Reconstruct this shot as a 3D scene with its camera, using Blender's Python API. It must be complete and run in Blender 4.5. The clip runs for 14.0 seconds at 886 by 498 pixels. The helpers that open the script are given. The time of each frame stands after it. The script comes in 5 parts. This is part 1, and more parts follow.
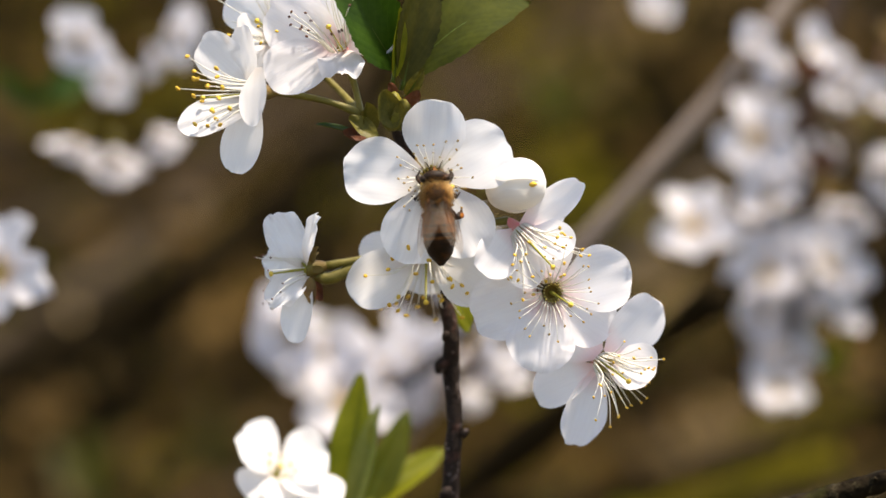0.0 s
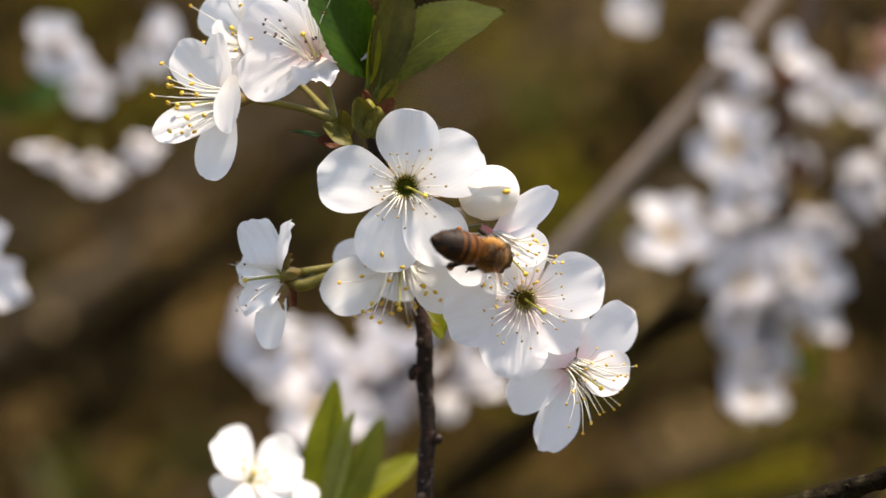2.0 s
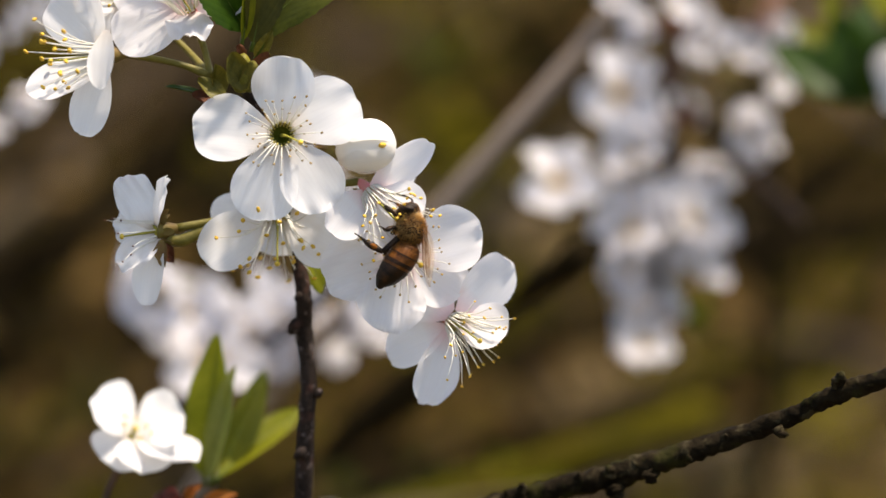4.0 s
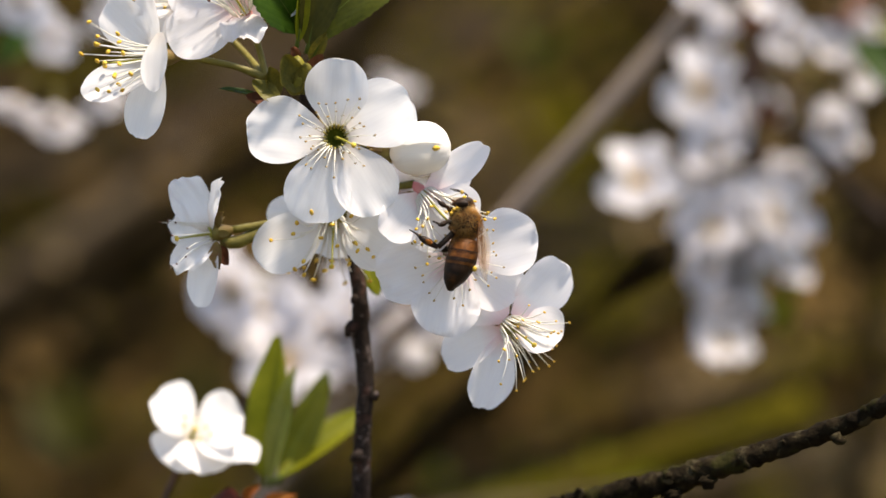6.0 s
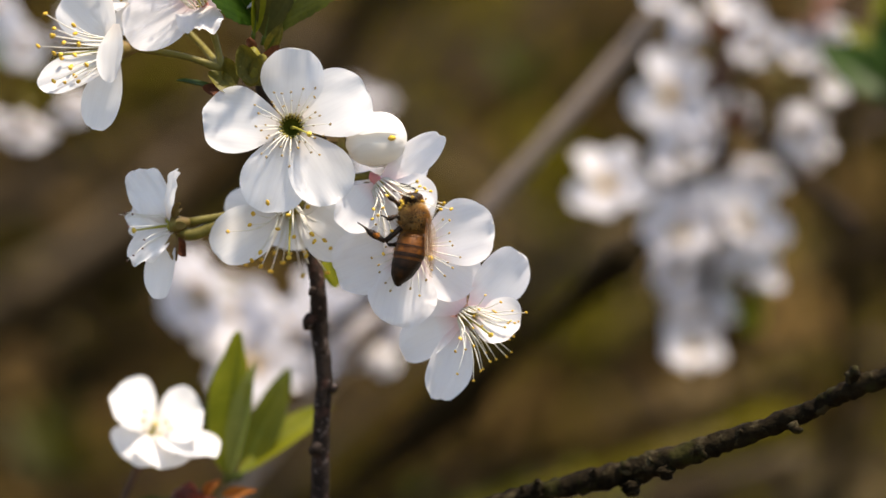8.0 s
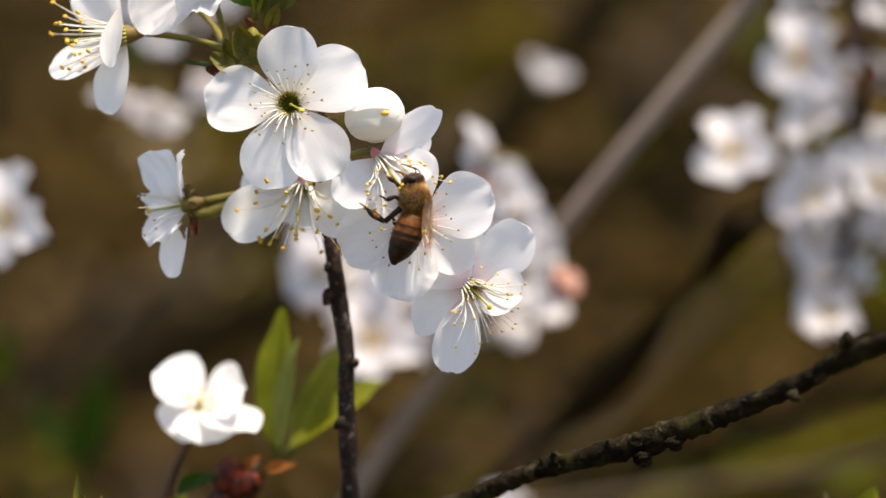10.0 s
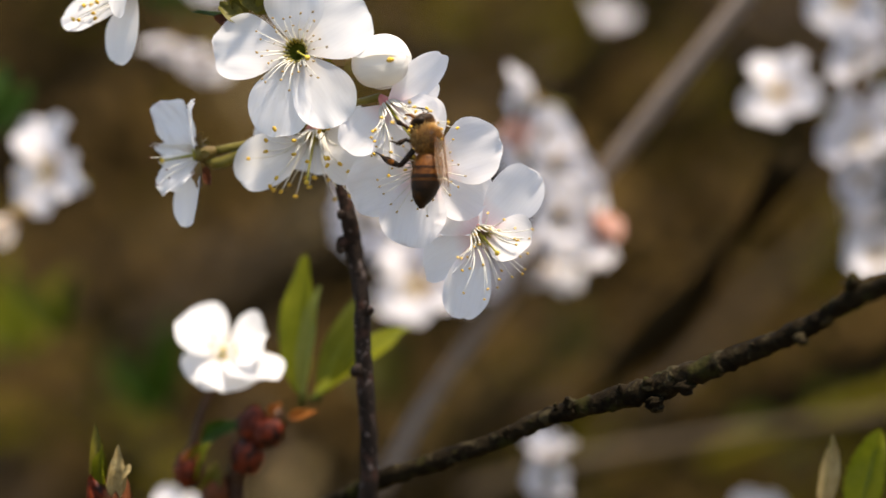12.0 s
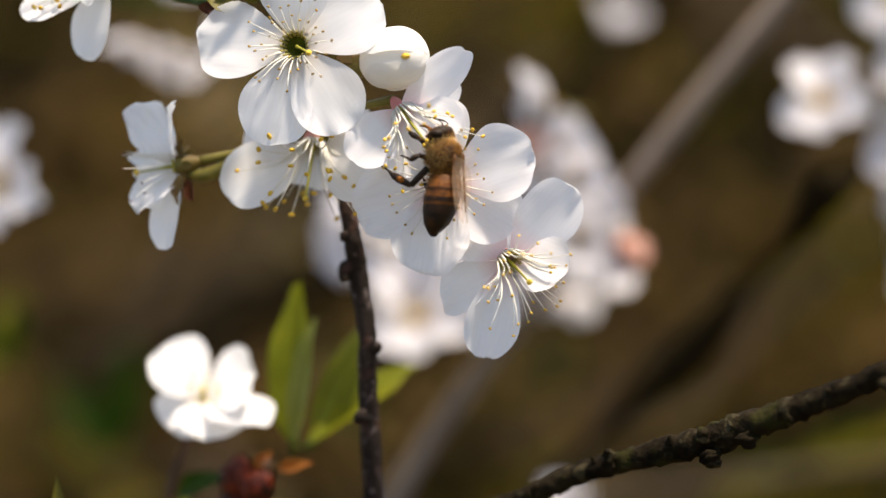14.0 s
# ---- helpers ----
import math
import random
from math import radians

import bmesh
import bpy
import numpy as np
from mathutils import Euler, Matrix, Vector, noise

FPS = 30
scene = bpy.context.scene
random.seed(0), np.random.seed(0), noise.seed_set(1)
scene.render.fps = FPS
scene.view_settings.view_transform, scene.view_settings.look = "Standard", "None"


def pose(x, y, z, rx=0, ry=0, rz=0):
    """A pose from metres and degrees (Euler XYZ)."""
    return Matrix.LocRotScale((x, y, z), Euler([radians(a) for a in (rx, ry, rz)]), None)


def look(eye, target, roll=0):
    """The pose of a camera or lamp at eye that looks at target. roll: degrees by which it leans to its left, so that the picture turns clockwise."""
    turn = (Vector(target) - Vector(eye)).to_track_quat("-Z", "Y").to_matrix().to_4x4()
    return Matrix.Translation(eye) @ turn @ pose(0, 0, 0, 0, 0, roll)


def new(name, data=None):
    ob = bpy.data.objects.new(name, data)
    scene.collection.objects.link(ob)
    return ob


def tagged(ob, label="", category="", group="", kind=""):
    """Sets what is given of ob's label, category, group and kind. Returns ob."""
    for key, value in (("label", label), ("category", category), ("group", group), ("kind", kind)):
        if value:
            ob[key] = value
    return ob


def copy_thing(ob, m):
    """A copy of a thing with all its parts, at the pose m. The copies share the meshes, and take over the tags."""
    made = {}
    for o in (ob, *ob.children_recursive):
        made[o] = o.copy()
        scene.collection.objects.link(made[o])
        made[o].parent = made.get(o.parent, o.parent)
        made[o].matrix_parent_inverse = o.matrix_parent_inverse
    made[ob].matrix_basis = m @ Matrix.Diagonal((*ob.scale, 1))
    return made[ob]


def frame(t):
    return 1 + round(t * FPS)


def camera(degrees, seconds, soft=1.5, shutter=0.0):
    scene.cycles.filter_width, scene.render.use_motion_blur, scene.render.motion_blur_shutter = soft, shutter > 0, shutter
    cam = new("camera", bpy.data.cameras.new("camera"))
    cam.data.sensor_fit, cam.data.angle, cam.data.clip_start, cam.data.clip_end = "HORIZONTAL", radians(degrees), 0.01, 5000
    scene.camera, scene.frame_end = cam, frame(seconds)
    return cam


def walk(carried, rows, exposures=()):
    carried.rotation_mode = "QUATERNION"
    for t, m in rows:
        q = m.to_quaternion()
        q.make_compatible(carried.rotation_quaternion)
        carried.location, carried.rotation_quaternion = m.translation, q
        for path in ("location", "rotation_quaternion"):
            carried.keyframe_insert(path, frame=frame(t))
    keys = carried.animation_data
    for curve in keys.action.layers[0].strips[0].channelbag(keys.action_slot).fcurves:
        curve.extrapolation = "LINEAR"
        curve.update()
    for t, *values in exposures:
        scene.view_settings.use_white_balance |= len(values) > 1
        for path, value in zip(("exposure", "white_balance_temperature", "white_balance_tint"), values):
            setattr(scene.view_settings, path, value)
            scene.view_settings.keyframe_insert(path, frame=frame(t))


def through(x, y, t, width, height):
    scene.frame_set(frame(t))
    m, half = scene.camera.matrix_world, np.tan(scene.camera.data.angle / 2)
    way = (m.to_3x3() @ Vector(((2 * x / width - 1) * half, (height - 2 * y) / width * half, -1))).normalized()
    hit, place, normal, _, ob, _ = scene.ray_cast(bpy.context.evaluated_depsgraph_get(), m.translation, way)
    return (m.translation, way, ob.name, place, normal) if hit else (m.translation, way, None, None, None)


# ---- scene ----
cam = camera(17.0, 14.0, 1.5, 0.25)
PATH = [
    (0, (-0.0039, -0.4115, 1.3071, 80.61, -0.53, -0.68)),
    (0.5, (-0.0080, -0.4086, 1.3140, 79.87, -0.62, -1.05)),
    (1, (-0.0065, -0.4087, 1.3138, 79.91, -0.61, -0.75)),
    (1.5, (-0.0029, -0.4117, 1.3037, 81.28, -0.26, -0.67)),
    (2, (-0.0020, -0.4130, 1.3069, 80.81, -0.67, -0.91)),
    (2.5, (0.0014, -0.4135, 1.3073, 80.65, -0.82, -1.51)),
    (3, (0.0039, -0.4151, 1.3060, 80.64, -0.90, -2.55)),
    (3.2, (0.0005, -0.4148, 1.3048, 80.59, -0.95, -3.21)),
    (5.3, (0.0211, -0.4086, 1.3182, 78.05, -0.02, 0.52)),
    (5.5, (0.0226, -0.4094, 1.3143, 78.67, -0.25, 0.81)),
    (6, (0.0197, -0.4096, 1.3121, 79.20, -0.02, 0.66)),
    (6.5, (0.0139, -0.4115, 1.3076, 80.00, -0.00, -0.00)),
    (7, (0.0224, -0.4104, 1.3071, 79.98, -0.04, 0.75)),
    (7.5, (0.0213, -0.4115, 1.3037, 80.38, -0.05, 0.35)),
    (9.8, (0.0999, -0.4050, 1.3018, 79.91, 3.11, 10.16)),
    (10, (0.1067, -0.4034, 1.3010, 80.05, 3.38, 11.42)),
    (10.5, (0.1106, -0.4026, 1.3000, 80.02, 3.68, 11.74)),
    (11, (0.1191, -0.4003, 1.2978, 79.88, 3.87, 12.54)),
    (11.5, (0.1264, -0.3972, 1.2974, 79.44, 4.34, 13.91)),
    (12, (0.1299, -0.3972, 1.2991, 79.25, 4.65, 14.72)),
    (12.5, (0.1196, -0.3676, 1.2926, 79.58, 4.83, 15.54)),
    (13, (0.1176, -0.3372, 1.2939, 78.38, 4.67, 15.09)),
    (13.5, (0.1123, -0.3410, 1.2907, 79.02, 4.34, 14.63)),
    (14, (0.1039, -0.3436, 1.2907, 79.41, 4.16, 13.49)),
]
walk(cam, [(t, pose(*p)) for t, p in PATH], [(0.0, 1.02, 7650, 13), (2.0, 0.97, 7650, 13), (3.0, 0.90, 7650, 13), (6.5, 0.94, 7650, 13), (11.0, 0.94, 7650, 13), (12.5, 0.90, 7650, 13), (14.0, 0.90, 7650, 13)])

# ---- the plan: u to the right, v up, d away from the viewer, in millimetres round the heart of the large open blossom ----
MM = 0.001
HEART = Vector((0, 0, 1.25))
LEAN = Matrix.Rotation(radians(-10), 3, "X")


def place(u, v, d):
    """A point of the plan in the world."""
    return HEART + LEAN @ (Vector((u, d, v)) * MM)


def vec(p):
    """A point of the plan as a vector in the plan's own axes, in millimetres."""
    return Vector((p[0], p[2], p[1]))


def planted(name, p, label, category, group="", kind=""):
    """An Empty at a point of the plan, turned with the plan's axes: parts are built in it in millimetres."""
    ob = new(name)
    ob.empty_display_size = 0.002
    ob.matrix_world = Matrix.Translation(place(*p)) @ LEAN.to_4x4()
    return tagged(ob, label, category, group, kind)


# ---- focus, sky and sun ----
cam.data.dof.use_dof = True
cam.data.dof.aperture_fstop = 7.4
focus = new("focus_mark")
focus.empty_display_size = 0.001
focus.location = place(6, -12, 0.5)
cam.data.dof.focus_object = focus

world = bpy.data.worlds.new("sky")
scene.world = world
world.use_nodes = True
sky = world.node_tree.nodes.new("ShaderNodeTexSky")
sky.sky_type, sky.sun_disc = "NISHITA", False
SUN = (LEAN @ Vector((0.30, -0.16, 0.94))).normalized()
sky.sun_elevation, sky.sun_rotation = math.asin(SUN.z), math.atan2(SUN.x, SUN.y)
background = world.node_tree.nodes["Background"]
background.inputs["Strength"].default_value = 0.135
world.node_tree.links.new(sky.outputs[0], background.inputs["Color"])
sun = new("sun", bpy.data.lights.new("sun", "SUN"))
sun.data.energy, sun.data.angle, sun.data.color = 4.7, radians(5), (1.0, 0.95, 0.89)
sun.matrix_world = look(SUN * 20 + HEART, HEART)


# ---- materials ----
def surface(name, low, high, scale, rough=0.6, bump=0.0, bump_scale=0.0, through=0.0, metal=0.0, fine=0.0, sheen=0.0, detail=5.0, shine=0.25):
    """Two colours mixed by a broad and a fine noise in the thing's own space, with relief, and light shining through thin sheets."""
    m = bpy.data.materials.new(name)
    m.use_nodes = True
    n, l = m.node_tree.nodes, m.node_tree.links
    out, shader = n["Material Output"], n["Principled BSDF"]
    coord = n.new("ShaderNodeTexCoord")
    broad = n.new("ShaderNodeTexNoise")
    broad.inputs["Scale"].default_value, broad.inputs["Detail"].default_value = scale, detail
    l.new(coord.outputs["Object"], broad.inputs["Vector"])
    grain = n.new("ShaderNodeTexNoise")
    grain.inputs["Scale"].default_value, grain.inputs["Detail"].default_value = fine or scale * 7, 3
    l.new(coord.outputs["Object"], grain.inputs["Vector"])
    both = n.new("ShaderNodeMix")
    both.inputs[0].default_value = 0.35
    l.new(broad.outputs["Fac"], both.inputs[2])
    l.new(grain.outputs["Fac"], both.inputs[3])
    ramp = n.new("ShaderNodeValToRGB")
    ramp.color_ramp.elements[0].position, ramp.color_ramp.elements[1].position = 0.34, 0.66
    ramp.color_ramp.elements[0].color, ramp.color_ramp.elements[1].color = (*low, 1), (*high, 1)
    l.new(both.outputs[0], ramp.inputs["Fac"])
    l.new(ramp.outputs["Color"], shader.inputs["Base Color"])
    shader.inputs["Roughness"].default_value, shader.inputs["Metallic"].default_value = rough, metal
    shader.inputs["Sheen Weight"].default_value, shader.inputs["Specular IOR Level"].default_value = sheen, shine
    if bump:
        relief = n.new("ShaderNodeTexNoise")
        relief.inputs["Scale"].default_value, relief.inputs["Detail"].default_value = bump_scale or scale * 4, 6
        l.new(coord.outputs["Object"], relief.inputs["Vector"])
        height = n.new("ShaderNodeBump")
        height.inputs["Strength"].default_value, height.inputs["Distance"].default_value = min(1.0, bump), 0.0004
        l.new(relief.outputs["Fac"], height.inputs["Height"])
        l.new(height.outputs["Normal"], shader.inputs["Normal"])
    if through:
        glow = n.new("ShaderNodeBsdfTranslucent")
        l.new(ramp.outputs["Color"], glow.inputs["Color"])
        mix = n.new("ShaderNodeMixShader")
        mix.inputs[0].default_value = through
        l.new(shader.outputs[0], mix.inputs[1])
        l.new(glow.outputs[0], mix.inputs[2])
        l.new(mix.outputs[0], out.inputs["Surface"])
    return m


def petal_material(name, foot, limb, through):
    """White petal: pinkish green at its claw, faint veins that run out from it, silky relief."""
    m = bpy.data.materials.new(name)
    m.use_nodes = True
    n, l = m.node_tree.nodes, m.node_tree.links
    out, shader = n["Material Output"], n["Principled BSDF"]
    uv = n.new("ShaderNodeUVMap")
    uv.uv_map = "UVMap"
    parts = n.new("ShaderNodeSeparateXYZ")
    l.new(uv.outputs["UV"], parts.inputs[0])
    ramp = n.new("ShaderNodeValToRGB")
    ramp.color_ramp.elements[0].position, ramp.color_ramp.elements[1].position = 0.04, 0.34
    ramp.color_ramp.elements[0].color, ramp.color_ramp.elements[1].color = (*foot, 1), (*limb, 1)
    l.new(parts.outputs["Y"], ramp.inputs["Fac"])
    veins = n.new("ShaderNodeTexNoise")
    stretch = n.new("ShaderNodeMapping")
    stretch.inputs["Scale"].default_value = (15, 1.5, 1)
    l.new(uv.outputs["UV"], stretch.inputs["Vector"])
    l.new(stretch.outputs[0], veins.inputs["Vector"])
    veins.inputs["Scale"].default_value, veins.inputs["Detail"].default_value = 1.0, 4
    tint = n.new("ShaderNodeMix")
    tint.data_type, tint.blend_type = "RGBA", "MULTIPLY"
    shade = n.new("ShaderNodeValToRGB")
    shade.color_ramp.elements[0].position, shade.color_ramp.elements[1].position = 0.30, 0.60
    shade.color_ramp.elements[0].color, shade.color_ramp.elements[1].color = (0.955, 0.95, 0.955, 1), (1, 1, 1, 1)
    l.new(veins.outputs["Fac"], shade.inputs["Fac"])
    tint.inputs[0].default_value = 1.0
    l.new(ramp.outputs["Color"], tint.inputs[6])
    l.new(shade.outputs["Color"], tint.inputs[7])
    l.new(tint.outputs[2], shader.inputs["Base Color"])
    shader.inputs["Roughness"].default_value = 0.65
    shader.inputs["Specular IOR Level"].default_value = 0.12
    shader.inputs["Sheen Weight"].default_value = 0.15
    height = n.new("ShaderNodeBump")
    height.inputs["Strength"].default_value, height.inputs["Distance"].default_value = 0.08, 0.0002
    l.new(veins.outputs["Fac"], height.inputs["Height"])
    l.new(height.outputs["Normal"], shader.inputs["Normal"])
    glow = n.new("ShaderNodeBsdfTranslucent")
    l.new(tint.outputs[2], glow.inputs["Color"])
    mix = n.new("ShaderNodeMixShader")
    mix.inputs[0].default_value = through
    l.new(shader.outputs[0], mix.inputs[1])
    l.new(glow.outputs[0], mix.inputs[2])
    l.new(mix.outputs[0], out.inputs["Surface"])
    return m


def leaf_material(name, low, high, vein, through=0.35, rough=0.5):
    """Leaf green that varies over the blade, with paler side veins and a relief between them."""
    m = surface(name, low, high, 160, rough, 0.0, 0, 0.0)
    n, l = m.node_tree.nodes, m.node_tree.links
    out, shader = n["Material Output"], n["Principled BSDF"]
    shader.inputs["Specular IOR Level"].default_value = 0.25
    uv = n.new("ShaderNodeUVMap")
    uv.uv_map = "UVMap"
    parts = n.new("ShaderNodeSeparateXYZ")
    l.new(uv.outputs["UV"], parts.inputs[0])
    side = n.new("ShaderNodeMath")
    side.operation = "ABSOLUTE"
    l.new(parts.outputs["X"], side.inputs[0])
    slope = n.new("ShaderNodeMath")
    slope.operation, slope.inputs[1].default_value = "MULTIPLY_ADD", -0.45
    l.new(side.outputs[0], slope.inputs[0])
    l.new(parts.outputs["Y"], slope.inputs[2])
    waves = n.new("ShaderNodeMath")
    waves.operation, waves.inputs[1].default_value = "MULTIPLY", 62.0
    l.new(slope.outputs[0], waves.inputs[0])
    sine = n.new("ShaderNodeMath")
    sine.operation = "SINE"
    l.new(waves.outputs[0], sine.inputs[0])
    line = n.new("ShaderNodeValToRGB")
    line.color_ramp.elements[0].position, line.color_ramp.elements[1].position = 0.90, 1.0
    l.new(sine.outputs[0], line.inputs["Fac"])
    weak = n.new("ShaderNodeMath")
    weak.operation, weak.inputs[1].default_value = "MULTIPLY", 0.18
    l.new(line.outputs["Color"], weak.inputs[0])
    tint = n.new("ShaderNodeMix")
    tint.data_type = "RGBA"
    base = shader.inputs["Base Color"].links[0].from_socket
    l.new(weak.outputs[0], tint.inputs[0])
    l.new(base, tint.inputs[6])
    tint.inputs[7].default_value = (*vein, 1)
    l.new(tint.outputs[2], shader.inputs["Base Color"])
    height = n.new("ShaderNodeBump")
    height.inputs["Strength"].default_value, height.inputs["Distance"].default_value = 0.10, 0.0001
    height.invert = True
    l.new(sine.outputs[0], height.inputs["Height"])
    l.new(height.outputs["Normal"], shader.inputs["Normal"])
    glow = n.new("ShaderNodeBsdfTranslucent")
    l.new(tint.outputs[2], glow.inputs["Color"])
    mix = n.new("ShaderNodeMixShader")
    mix.inputs[0].default_value = through
    l.new(shader.outputs[0], mix.inputs[1])
    l.new(glow.outputs[0], mix.inputs[2])
    l.new(mix.outputs[0], out.inputs["Surface"])
    return m


PETAL = petal_material("petal_white", (0.84, 0.78, 0.72), (0.92, 0.92, 0.92), 0.50)
PETAL_ROSY = petal_material("petal_rosy_throat", (0.88, 0.68, 0.68), (0.92, 0.91, 0.92), 0.50)
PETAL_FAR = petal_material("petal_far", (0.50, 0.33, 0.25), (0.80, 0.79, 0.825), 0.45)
PETAL_BUD = petal_material("petal_cream", (0.80, 0.70, 0.58), (0.90, 0.885, 0.845), 0.40)
FILAMENT = surface("filament_white", (0.78, 0.76, 0.66), (0.88, 0.87, 0.82), 900, 0.5, through=0.3)
ANTHER = surface("anther_ochre", (0.56, 0.32, 0.03), (0.82, 0.56, 0.09), 1500, 0.8, 0.5, 5000)
ANTHER_OLIVE = surface("anther_olive", (0.24, 0.15, 0.03), (0.46, 0.30, 0.07), 1500, 0.8, 0.5, 5000)
ANTHER_DARK = surface("anther_brown", (0.06, 0.025, 0.015), (0.16, 0.075, 0.05), 1500, 0.8, 0.5, 5000)
STYLE = surface("style_green", (0.32, 0.31, 0.04), (0.48, 0.43, 0.08), 600, 0.5, through=0.2)
STIGMA = surface("stigma_yellow", (0.62, 0.42, 0.04), (0.80, 0.58, 0.10), 1800, 0.6, 0.4, 4000)
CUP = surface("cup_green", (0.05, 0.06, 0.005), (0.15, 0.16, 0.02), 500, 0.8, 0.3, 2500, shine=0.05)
CUP_TAN = surface("cup_tan", (0.20, 0.125, 0.026), (0.40, 0.28, 0.075), 500, 0.7, 0.3, 2500, shine=0.05)
CUP_ROSE = surface("cup_rose", (0.52, 0.30, 0.22), (0.66, 0.48, 0.30), 500, 0.7, 0.2, 2500, through=0.3, shine=0.05)
STIGMA_PALE = surface("filament_foot_yellow", (0.42, 0.34, 0.07), (0.62, 0.54, 0.22), 900, 0.6, through=0.2)
CALYX = surface("calyx_russet", (0.13, 0.055, 0.018), (0.15, 0.13, 0.025), 300, 0.55, 0.3, 2500)
CALYX_PINK = surface("calyx_pink", (0.62, 0.15, 0.20), (0.52, 0.30, 0.20), 220, 0.5, 0.2, 2500)
STALK = surface("stalk_green", (0.085, 0.075, 0.010), (0.19, 0.155, 0.028), 200, 0.5, 0.25, 2200)
STALK_DARK = surface("stalk_russet", (0.030, 0.012, 0.006), (0.085, 0.040, 0.016), 260, 0.6, 0.4, 1800)
BARK = surface("bark_dark", (0.006, 0.004, 0.003), (0.038, 0.026, 0.020), 260, 0.75, 0.9, 1400, shine=0.12)
BARK_MOSSY = surface("bark_mossy", (0.003, 0.0020, 0.0010), (0.020, 0.0145, 0.007), 180, 0.85, 1.0, 900, shine=0.05)
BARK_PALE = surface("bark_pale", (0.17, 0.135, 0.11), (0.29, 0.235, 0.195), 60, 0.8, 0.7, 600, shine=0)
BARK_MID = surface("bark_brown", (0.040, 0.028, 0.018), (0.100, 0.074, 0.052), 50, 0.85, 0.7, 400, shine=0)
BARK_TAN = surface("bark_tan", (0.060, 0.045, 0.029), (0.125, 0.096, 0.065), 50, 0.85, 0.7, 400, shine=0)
# far bark: the orchard's partial shade is put into this very dark colour
BARK_FAR_SHADED = surface("bark_far_shaded", (0.005, 0.0035, 0.0019), (0.022, 0.016, 0.0078), 40, 0.85, 0.7, 400, shine=0)
MIDRIB = surface("midrib", (0.040, 0.070, 0.006), (0.085, 0.115, 0.015), 300, 0.5)
SCALE = surface("bud_scale_russet", (0.060, 0.016, 0.006), (0.16, 0.046, 0.012), 300, 0.6, 0.6, 1800)
SCALE_RED = surface("bud_scale_red", (0.010, 0.003, 0.002), (0.22, 0.029, 0.007), 420, 0.5, 0.8, 1600)
SCALE_ORANGE = surface("bud_scale_orange", (0.20, 0.050, 0.008), (0.42, 0.15, 0.025), 300, 0.6, 0.5, 1800, through=0.3)
SCALE_STRAW = surface("bud_scale_straw", (0.22, 0.15, 0.05), (0.46, 0.36, 0.17), 400, 0.7, 0.5, 1800, through=0.2)
SCALE_GREEN = surface("bud_scale_green", (0.060, 0.058, 0.006), (0.155, 0.130, 0.017), 260, 0.5, 0.4, 1800, through=0.15)
LEAF = leaf_material("leaf_green", (0.014, 0.042, 0.002), (0.036, 0.082, 0.005), (0.08, 0.12, 0.02))
SCALE_FRESH = surface("bud_yellow_green", (0.10, 0.10, 0.008), (0.22, 0.19, 0.022), 260, 0.5, 0.4, 1800, through=0.15)
LEAF_OLIVE = leaf_material("leaf_olive", (0.048, 0.060, 0.002), (0.098, 0.108, 0.004), (0.12, 0.135, 0.015), 0.45)
LEAF_TOP = leaf_material("leaf_deep_olive", (0.027, 0.037, 0.001), (0.058, 0.068, 0.003), (0.060, 0.072, 0.008), 0.45, 0.8)
LEAF_YOUNG = leaf_material("leaf_young", (0.16, 0.18, 0.006), (0.28, 0.285, 0.018), (0.27, 0.30, 0.05), 0.60)
# paler green that paints the shine on a leaf's lit half
LEAF_LIT = leaf_material("leaf_lit_pale_green", (0.17, 0.20, 0.03), (0.27, 0.29, 0.075), (0.32, 0.34, 0.12), 0.5, 0.6)
LEAF_BRONZE = leaf_material("leaf_bronze", (0.034, 0.038, 0.003), (0.080, 0.070, 0.007), (0.12, 0.105, 0.025), 0.35)
CHITIN_BROWN = surface("chitin_brown", (0.009, 0.004, 0.0015), (0.028, 0.011, 0.003), 700, 0.5, 0.3, 5000, shine=0.2)
CHITIN = surface("chitin_black", (0.006, 0.0035, 0.0015), (0.024, 0.011, 0.004), 800, 0.55, 0.3, 5000, shine=0.2)
AMBER = surface("chitin_amber", (0.062, 0.019, 0.003), (0.23, 0.078, 0.011), 500, 0.45, 0.3, 5000, shine=0.2)
FUR = surface("bee_fur", (0.11, 0.045, 0.010), (0.50, 0.235, 0.055), 700, 0.9, sheen=0.1, shine=0)
FUR_DARK = surface("bee_fur_brown", (0.045, 0.018, 0.004), (0.24, 0.095, 0.020), 700, 0.9, sheen=0.1, shine=0)
FUR_PALE = surface("bee_fur_pale", (0.26, 0.14, 0.045), (0.60, 0.40, 0.17), 500, 0.9, sheen=0.1, shine=0)
POLLEN = surface("pollen", (0.14, 0.042, 0.005), (0.28, 0.095, 0.010), 1500, 0.9, 0.5, 4000)


def wing_material():
    m = bpy.data.materials.new("wing_membrane")
    m.use_nodes = True
    n, l = m.node_tree.nodes, m.node_tree.links
    shader = n["Principled BSDF"]
    shader.inputs["Base Color"].default_value = (0.62, 0.49, 0.36, 1)
    shader.inputs["Roughness"].default_value = 0.38
    clear = n.new("ShaderNodeBsdfTransparent")
    clear.inputs["Color"].default_value = (0.97, 0.93, 0.88, 1)
    mix = n.new("ShaderNodeMixShader")
    mix.inputs[0].default_value = 0.12
    l.new(clear.outputs[0], mix.inputs[1])
    l.new(shader.outputs[0], mix.inputs[2])
    l.new(mix.outputs[0], n["Material Output"].inputs["Surface"])
    return m


WING = wing_material()


